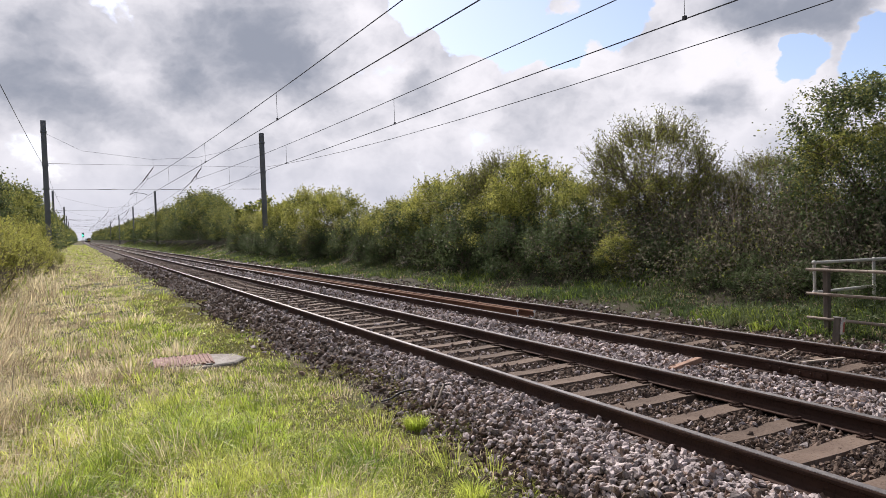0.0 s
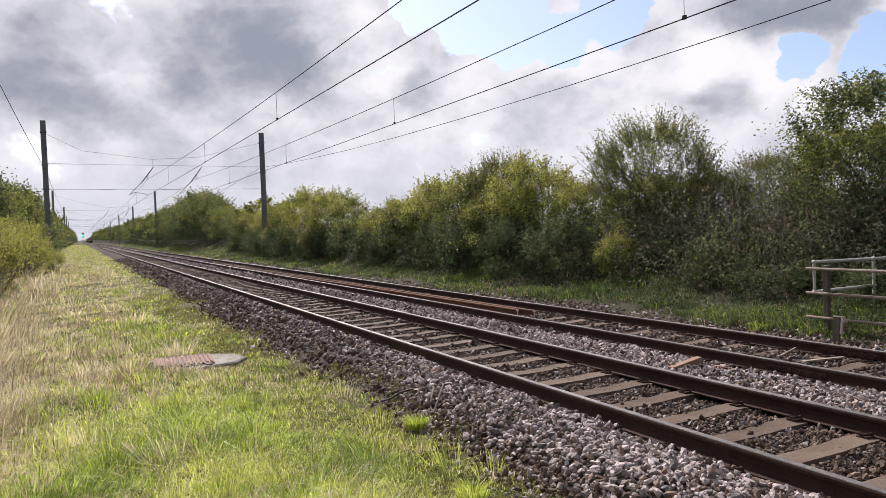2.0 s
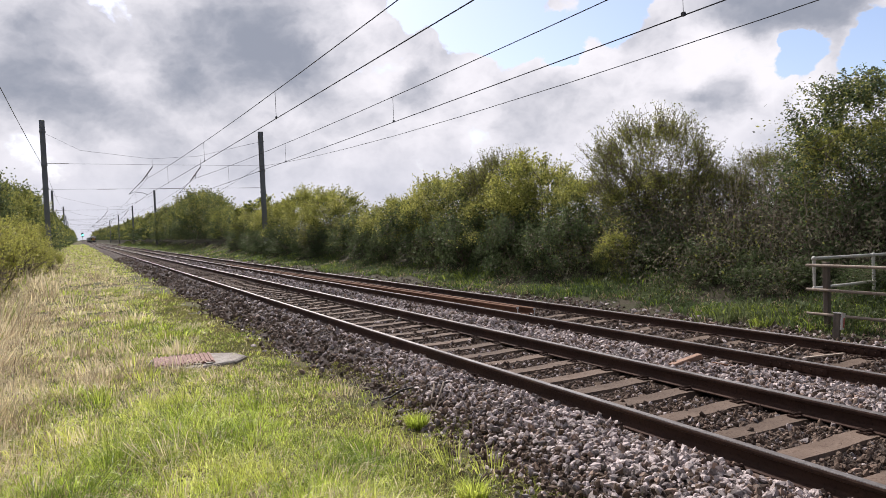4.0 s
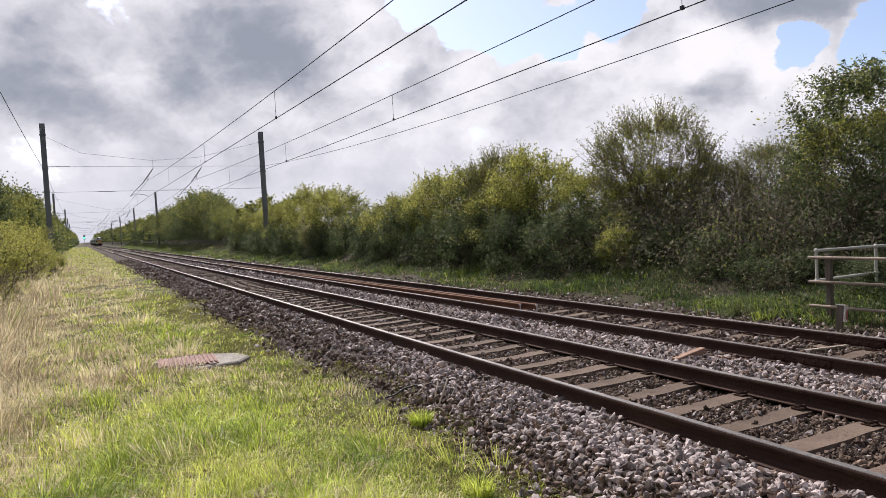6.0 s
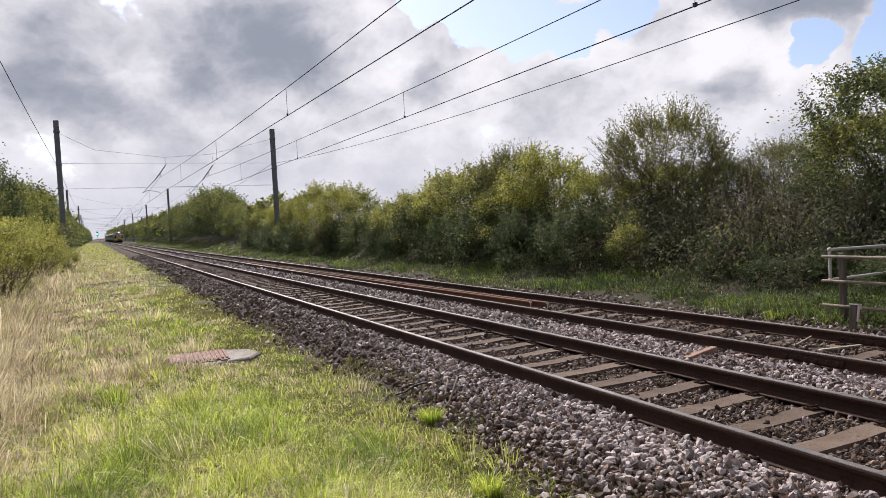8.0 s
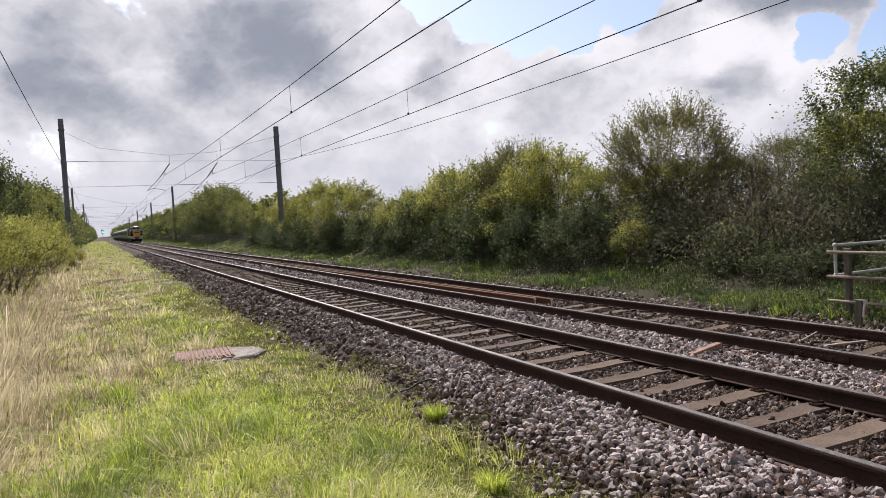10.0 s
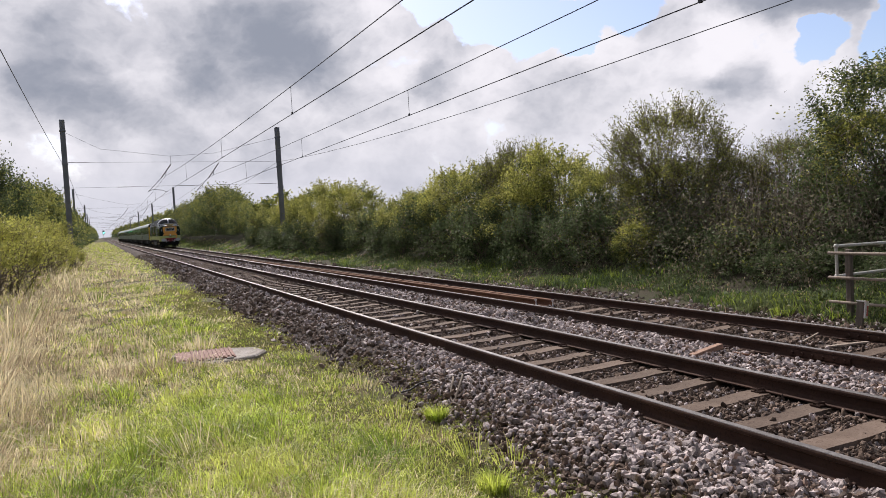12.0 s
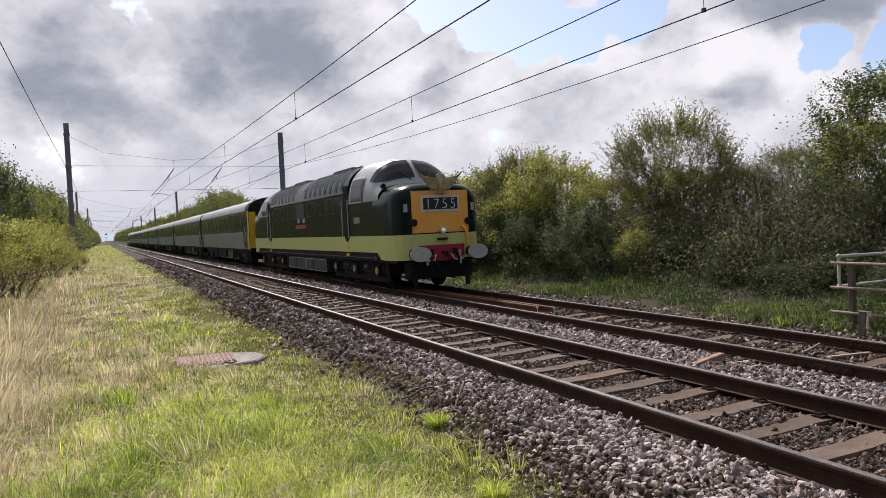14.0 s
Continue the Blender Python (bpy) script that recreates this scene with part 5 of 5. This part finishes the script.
def build_hedges():
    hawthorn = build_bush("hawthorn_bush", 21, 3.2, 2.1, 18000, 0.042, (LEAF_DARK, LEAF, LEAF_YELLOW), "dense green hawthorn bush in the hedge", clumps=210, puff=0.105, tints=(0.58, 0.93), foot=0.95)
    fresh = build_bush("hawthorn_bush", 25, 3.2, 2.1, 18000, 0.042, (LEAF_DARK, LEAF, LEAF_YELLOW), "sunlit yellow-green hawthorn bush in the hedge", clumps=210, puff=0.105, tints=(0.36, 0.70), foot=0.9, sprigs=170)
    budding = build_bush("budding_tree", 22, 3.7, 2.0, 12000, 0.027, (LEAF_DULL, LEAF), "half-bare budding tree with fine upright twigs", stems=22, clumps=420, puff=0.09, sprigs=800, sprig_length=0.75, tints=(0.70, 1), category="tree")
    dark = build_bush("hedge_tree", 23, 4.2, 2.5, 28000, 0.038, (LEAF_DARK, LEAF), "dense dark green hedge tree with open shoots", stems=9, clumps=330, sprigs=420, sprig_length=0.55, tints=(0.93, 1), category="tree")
    rng = random.Random(4)
    # the nearest stretch: tall trees, thin shrubs, then the dense hedge up to the mast
    put(dark, 15.9, 9.3, 0, 0.96, 0.82)
    put(budding, 15.3, 16.2, 40, 0.98, 0.92)
    put(fresh, 14.6, 21.2, 80, 0.85, 1.1)
    put(hawthorn, 14.4, 25.3, 0, 0.92, 1.0)
    place(budding, 15.8, 12.6, 200, 0.55, 0.95, "low thorny shrub with few leaves")
    place(budding, 15.4, 14.0, 280, 0.5, 0.9, "low thorny shrub with few leaves")
    place(dark, 16.6, 4.6, 250, 1.0, 1.05)
    place(hawthorn, 15.8, 10.2, 90, 0.72, 1.0)
    place(hawthorn, 15.2, 16.0, 190, 0.78, 0.72)
    place(hawthorn, 16.4, 7.2, 140, 0.9, 1.0)
    place(hawthorn, 14.3, 18.4, 10, 0.62, 1.05)
    place(budding, 14.8, 24.0, 100, 0.78, 1.14)
    place(fresh, 14.5, 28.6, 150, 0.9, 1.0)
    place(hawthorn, 14.0, 22.6, 200, 0.8, 0.85)
    place(hawthorn, 14.0, 31.2, 230, 0.85, 0.85)
    place(fresh, 14.2, 33.6, 300, 0.8, 0.85)
    place(hawthorn, 14.0, 37.0, 30, 0.8, 0.62)
    place(fresh, 14.2, 42.0, 60, 1.0, 1.02)
    place(budding, 13.2, 42.5, 60, 0.7, 0.7, "grey-twigged shrub with pinkish buds")
    place(fresh, 14.4, 47.5, 100, 1.05, 1.08)
    place(hawthorn, 14.6, 53.0, 150, 1.0, 1.0)
    place(fresh, 14.8, 60.0, 190, 1.0, 0.9)
    place(hawthorn, 14.4, 66.0, 20, 1.0, 0.85)
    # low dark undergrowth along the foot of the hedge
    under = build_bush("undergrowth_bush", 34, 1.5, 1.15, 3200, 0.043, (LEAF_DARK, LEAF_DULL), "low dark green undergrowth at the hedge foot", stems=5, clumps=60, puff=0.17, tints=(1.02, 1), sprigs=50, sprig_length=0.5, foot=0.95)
    put(under, 13.1, 17.2, 0)
    for _ in range(26):
        place(under, rng.uniform(12.7, 14.6), rng.uniform(4.2, 17.0), rng.uniform(0, 360), rng.uniform(0.30, 0.58), rng.uniform(0.55, 0.9))
    place(fresh, 13.1, 15.2, 130, 0.34, 1.0, "small fresh green shrub on the bank")
    y = 18.8
    while y < 70:
        place(under, 13.05 + rng.uniform(-0.2, 0.5), y, rng.uniform(0, 360), rng.uniform(0.7, 1.2), rng.uniform(0.6, 1.1))
        y += rng.uniform(1.2, 2.2)
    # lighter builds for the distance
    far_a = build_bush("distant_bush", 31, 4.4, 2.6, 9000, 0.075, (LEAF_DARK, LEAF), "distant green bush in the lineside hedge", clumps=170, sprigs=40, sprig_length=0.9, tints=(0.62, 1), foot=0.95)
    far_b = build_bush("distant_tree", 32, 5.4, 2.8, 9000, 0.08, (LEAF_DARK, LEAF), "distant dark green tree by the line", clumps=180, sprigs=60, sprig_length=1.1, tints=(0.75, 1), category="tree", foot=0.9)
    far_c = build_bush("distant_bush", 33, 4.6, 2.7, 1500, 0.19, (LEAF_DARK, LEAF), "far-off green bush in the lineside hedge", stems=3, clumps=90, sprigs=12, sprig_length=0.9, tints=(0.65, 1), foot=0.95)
    put(far_c, 15.6, 69.0, 0, 1.0, 0.8)
    y = 71.0
    while y < 900:
        s = float(np.interp(y, [71, 86, 94, 104, 130, 200, 900], [0.72, 0.70, 1.12, 1.25, 1.12, 1.15, 1.9])) * rng.uniform(0.9, 1.1)
        kind = rng.choice([far_a, far_b]) if y < 150 else far_c
        x = 14.6 + 0.5 * s + rng.uniform(-0.4, 0.6) + (0.004 * (y - 100) if y > 100 else 0)
        place(kind, x, y, rng.uniform(0, 360), s, rng.uniform(0.85, 1.05))
        y += 3.6 * s + 0.014 * y
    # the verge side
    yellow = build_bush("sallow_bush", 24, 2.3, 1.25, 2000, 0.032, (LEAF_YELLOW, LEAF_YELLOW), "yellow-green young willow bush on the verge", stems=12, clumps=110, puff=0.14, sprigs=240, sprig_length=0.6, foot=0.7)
    put(yellow, -3.5, 19.5, 0, 1.0, 0.78)
    place(yellow, -2.0, 43.0, 45, 0.75, 0.9)
    place(yellow, -1.75, 50.0, 145, 0.7, 0.9)
    for x, y, turn, s in ((-3.1, 23.0, 70, 1.0), (-2.9, 27.5, 140, 1.0), (-3.1, 32.5, 200, 1.05), (-2.7, 39.0, 260, 1.15), (-2.6, 46.0, 320, 1.15), (-2.9, 53.0, 30, 1.2)):
        place(yellow, x, y, turn, s, 1.0)
    place(dark, -6.6, 44.0, 20, 1.3, 1.25, "dark green tree at the verge")
    place(dark, -6.6, 54.0, 120, 1.15, 1.0, "dark green tree at the verge")
    place(hawthorn, -5.8, 62.0, 20, 1.3, 1.0)
    put(far_a, -5.2, 68.0, 20, 1.2, 1.05)
    put(far_b, -5.6, 76.0, 90, 1.25, 1.0)
    y = 84.0
    while y < 900:
        s = (1.15 + 0.0009 * y) * rng.uniform(0.9, 1.12)
        place(rng.choice([far_a, far_b]) if y < 150 else far_c, -4.4 - 1.0 * s, y, rng.uniform(0, 360), s, rng.uniform(0.9, 1.1))
        y += 3.6 * s + 0.014 * y

    # unseen hedges added beside and behind the camera, for darker reflections and less fill
    y = -70.0
    while y < 14:
        place(far_c, -8.2 + rng.uniform(-0.5, 0.5), y, rng.uniform(0, 360), 1.15, 1.0)
        if y < 0:
            place(far_c, 16.5 + rng.uniform(-0.5, 0.5), y, rng.uniform(0, 360), 1.0, 1.0)
        y += 4.2


build_verge_grass()
build_bank_grass()
build_bramble()
build_hedges()


# ---- small trackside things ----
COVER_RUST = material("ribbed_cover_rust", [(0.17, 0.075, 0.055), (0.22, 0.105, 0.075), (0.10, 0.05, 0.04)], 4, 40, 0.8, bump=0.2)
SLAB = material("weathered_slab", [(0.17, 0.145, 0.12), (0.27, 0.245, 0.22), (0.10, 0.08, 0.06)], 3, 30, 0.9, bump=0.4)
OLD_WOOD = material("grey_timber", [(0.10, 0.08, 0.065), (0.15, 0.125, 0.10)], 3, 40, 0.9, bump=0.3, stretch=(6, 6, 1))
PALE = material("white_plate_paint", [(0.78, 0.76, 0.73), (0.84, 0.82, 0.79), (0.60, 0.40, 0.36)], 8, 30, 0.6, bump=0.05)
RED_PAINT = material("faded_red_paint", [(0.40, 0.09, 0.07), (0.48, 0.14, 0.11)], 8, 30, 0.7, bump=0.05)
DEBRIS = material("rusty_scrap", [(0.26, 0.15, 0.10), (0.34, 0.21, 0.15), (0.16, 0.09, 0.06)], 4, 40, 0.85, bump=0.2)
BLACK_RUBBER = plain("black_cable", (0.035, 0.03, 0.028), 0.7)
SIGNAL_GREEN = plain("lit_signal_lens", (0.05, 1.0, 0.55), 0.3, 0, 8.0)


def build_manhole():
    z = -0.295
    hole = empty("manhole_cover", pose(1.5, 11.85, z, 0, 0, -4), "rusty ribbed manhole cover in a concrete slab", "manhole")
    outline = [(-0.86, -0.15), (-0.55, -0.62), (0.05, -0.68), (0.62, -0.45), (0.84, -0.05), (0.72, 0.35), (0.2, 0.66), (-0.5, 0.62), (-0.8, 0.25)]
    bm = bmesh.new()
    low = [bm.verts.new((x * 1.03, y * 1.03, -0.25)) for x, y in outline]
    mid_ = [bm.verts.new((x, y, -0.01)) for x, y in outline]
    top = [bm.verts.new((x * 0.96, y * 0.96, 0.012)) for x, y in outline]
    n = len(outline)
    for a, b in ((low, mid_), (mid_, top)):
        for k in range(n):
            bm.faces.new((a[k], a[(k + 1) % n], b[(k + 1) % n], b[k]))
    bm.faces.new(top)
    part("slab", bm, SLAB, hole, "pale worn concrete slab")
    cover = part("cover", boxed(-0.55, 0.32, -0.42, 0.46, 0.012, 0.035, 0.006), COVER_RUST, hole, "reddish rusted iron cover")
    for k in range(13):
        x = -0.50 + 0.065 * k
        part("rib", boxed(x - 0.016, x + 0.016, -0.40, 0.44, 0.034, 0.052, 0.004), COVER_RUST, cover)
    for k in range(5):
        part("frame_tooth", boxed(-0.5 + 0.17 * k, -0.4 + 0.17 * k, -0.52, -0.45, 0.01, 0.035, 0.004), SLAB, hole)


def build_fence():
    fence = empty("pipe_fence", pose(0.08, -0.04, 0), label="weathered steel pipe fence with three rails beside the track", category="fence")
    for z in (0.72, 0.30, -0.12):
        part("rail", tubed([(11.24, 8.35, z), (11.24, 5.2, z), (11.24, 1.5, z)], 0.026, 10), PIPE_OLD, fence)
    for y in (8.02, 4.9, 1.8):
        base = float(ground_z(11.3, y)) - 0.2
        part("post", boxed(11.27, 11.36, y - 0.045, y + 0.045, base, 0.78, 0.012), OLD_WOOD, fence, "grey timber post")
    rail = empty("handrail", pose(0.08, -0.04, 0), label="galvanised tube handrail returning towards the bank", category="handrail")
    a, b, c = (11.36, 8.28), (12.35, 7.85), (12.62, 7.75)
    ground_at = lambda p: float(ground_z(p[0], p[1])) - 0.1
    part("top_tube", tubed([(*a, 0.83), (*c, 0.85)], 0.028, 10), PIPE, rail)
    part("lower_tube", tubed([(*a, 0.31), (*b, 0.38)], 0.026, 10), PIPE, rail)
    part("upright", tubed([(*a, 0.30), (*a, 0.83)], 0.026, 10), PIPE, rail)
    part("upright", tubed([(*b, ground_at(b)), (*b, 0.84)], 0.026, 10), PIPE, rail)
    part("upright", tubed([(*c, ground_at(c)), (*c, 0.85)], 0.026, 10), PIPE, rail)
    for p, z in ((a, 0.83), (b, 0.845), (c, 0.85), (a, 0.31), (b, 0.38)):
        bm = bmesh.new()
        bmesh.ops.create_icosphere(bm, subdivisions=2, radius=0.043, matrix=Matrix.Translation((*p, z)))
        part("tube_joint", bm, PIPE, rail, "", True)


def build_marker():
    post = empty("marker_post", pose(10.82, 7.45, float(ground_z(10.82, 7.45)) - 0.08, 3, 9, 20), "short leaning timber marker post with white and red plate", "marker post")
    part("stake", boxed(-0.05, 0.05, -0.05, 0.05, 0, 0.50, 0.01), OLD_WOOD, post)
    part("plate", boxed(-0.03, 0.15, -0.075, -0.052, 0.24, 0.51, 0.005), PALE, post, "white plate")
    part("stripe", boxed(0.05, 0.12, -0.081, -0.075, 0.28, 0.44), RED_PAINT, post, "faded red stripe")
    part("cap", boxed(-0.06, 0.14, -0.08, 0.06, 0.50, 0.52, 0.004), PALE, post)


def build_spare_rails():
    for x, y, turn, label in ((8.40, 13.1, 1.1, "long rust-orange spare rail lying between the rails"), (8.56, 12.7, 0.75, "second rust-orange spare rail lying between the rails")):
        spare = empty("spare_rail", pose(x, y, FAR_Z - 0.005, 0, 0, turn), label, "rail", "spare rails")
        part("rail_bar", sweep(rail_profile(0, 0), 0, 33, 1), RAIL_OLD, spare)
        part("cut_end", lathe_outline([(px * 0.96, pz) for px, pz in rail_profile(0, 0)], -0.004, -0.001), PALE, spare, "pale sawn rail end")


def build_scraps():
    def stick(name, a, b, w, h, mat, label, category):
        a, b = Vector(a), Vector(b)
        d = b - a
        m = Matrix.Translation(a.lerp(b, 0.5)) @ d.to_track_quat("Y", "Z").to_matrix().to_4x4()
        bm = boxed(-w / 2, w / 2, -d.length / 2, d.length / 2, -h / 2, h / 2, min(w, h) * 0.2)
        ob = part(name, bm, mat)
        ob.matrix_basis = m
        return tagged(ob, label, category)

    stick("scrap_bar", (6.24, 6.40, -0.125), (6.9, 6.58, -0.10), 0.085, 0.07, DEBRIS, "reddish-brown scrap bar lying on ballast", "scrap")
    stick("scrap_strip", (7.02, 6.5, -0.19), (7.06, 6.1, -0.19), 0.03, 0.03, RAIL_OLD, "thin rust-orange strip lying on ballast", "scrap")
    stick("tie_rod", (8.55, 6.70, -0.27), (9.2, 6.95, -0.26), 0.022, 0.022, PIPE_OLD, "thin grey rod across the track", "rod")
    stick("timber_strip", (8.50, 6.33, -0.285), (9.15, 6.18, -0.28), 0.06, 0.025, PIPE_OLD, "dull strip lying across the track", "strip")
    rng = np.random.default_rng(3)
    for k, (a, b) in enumerate((((3.05, 7.75), (3.75, 7.3)), ((3.62, 7.28), (2.95, 6.35)), ((3.5, 7.4), (3.2, 6.5)))):
        pts = []
        for i in range(9):
            t = i / 8
            x, y = a[0] + (b[0] - a[0]) * t + 0.05 * math.sin(5 * t + k), a[1] + (b[1] - a[1]) * t + 0.06 * math.sin(4 * t + 2 * k)
            pts.append((x, y, max(float(bed_z(x, y)), float(ground_z(x, y))) + 0.035 + 0.02 * math.sin(7 * t)))
        tagged(part("fallen_branch" if k else "old_cable", tubed(pts, 0.012, 7, 0.8), TWIG if k else BLACK_RUBBER), "thin bare branch lying on ballast" if k else "black cable lying along the ballast edge", "branch" if k else "cable")
    # joint plates on the farther track
    for x, y in ((RAILS_FAR - 0.025, 5.85), (RAILS_FAR + GAUGE - 0.025, 6.15)):
        joint = empty("rail_joint", pose(x, y, FAR_Z), "bolted joint plate on the rail web", "rail joint", "rail joints")
        part("fishplate", boxed(-0.012, 0.0, -0.42, 0.42, -0.125, -0.045, 0.006), RAIL_RUST, joint)
        for k in range(6):
            part("bolt", disc(bmesh.new(), (-0.022, -0.35 + 0.14 * k, -0.085), (1, 0, 0), 0.02, 0.025, 6), RAIL_RUST, joint)


def build_tuft():
    rng = np.random.default_rng(8)
    for x, y, s, n, mat, label in ((2.93, 6.5, 0.16, 380, GRASS, "single bright green grass tuft beside the ballast"), (2.5, 4.6, 0.16, 300, GRASS, "single green grass tuft beside the ballast"), (0.75, 15.0, 0.24, 70, GRASS_DARK, "tall weed standing in the grass")):
        b, r = rng.uniform(0, 2 * np.pi, n), 0.09 * np.sqrt(rng.random(n))
        root = np.stack([x + r * np.cos(b), y + r * np.sin(b), np.full(n, float(ground_z(x, y)) - 0.02)], 1)
        away = np.stack([np.cos(b), np.sin(b)], 1) * rng.uniform(0.1, 0.9, n)[:, None]
        blades("grass_tuft", rng, root, away, s * rng.uniform(0.6, 1.4, n), np.full(n, 0.0045), mat, label, "grass tuft")


def build_signal():
    sig = empty("railway_signal", pose(2.3, 400, -0.4), "colour light signal showing green on a post", "signal")
    part("post", tubed([(0, 0, 0), (0, 0, 5.2)], 0.09, 10), STEEL_DARK, sig)
    head = part("signal_head", boxed(-0.45, 0.45, -0.15, 0.15, 3.7, 5.7, 0.06), UNDER, sig, "black signal head")
    part("lens", disc(bmesh.new(), (0, -0.2, 4.5), (0, 1, 0), 0.34, 0.06, 20), SIGNAL_GREEN, head, "lit green lens")


build_manhole()
build_fence()
build_marker()
build_spare_rails()
build_scraps()
build_tuft()
build_signal()


# ---- what moves ----
NOSE_AT = [(0, 682.0), (3, 527.0), (5.5, 403.0), (7, 330.5), (8, 282.5), (10.5, 166.0), (11.5, 122.7), (12, 101.2), (12.5, 80.2), (13, 59.7), (14, 18.0)]


def motions():
    for thing, behind, turn in TRAIN:
        walk(thing, [(t, pose(MID_FAR, y + behind, FAR_Z + 0.03, 0, 0, turn)) for t, y in NOSE_AT])


motions()
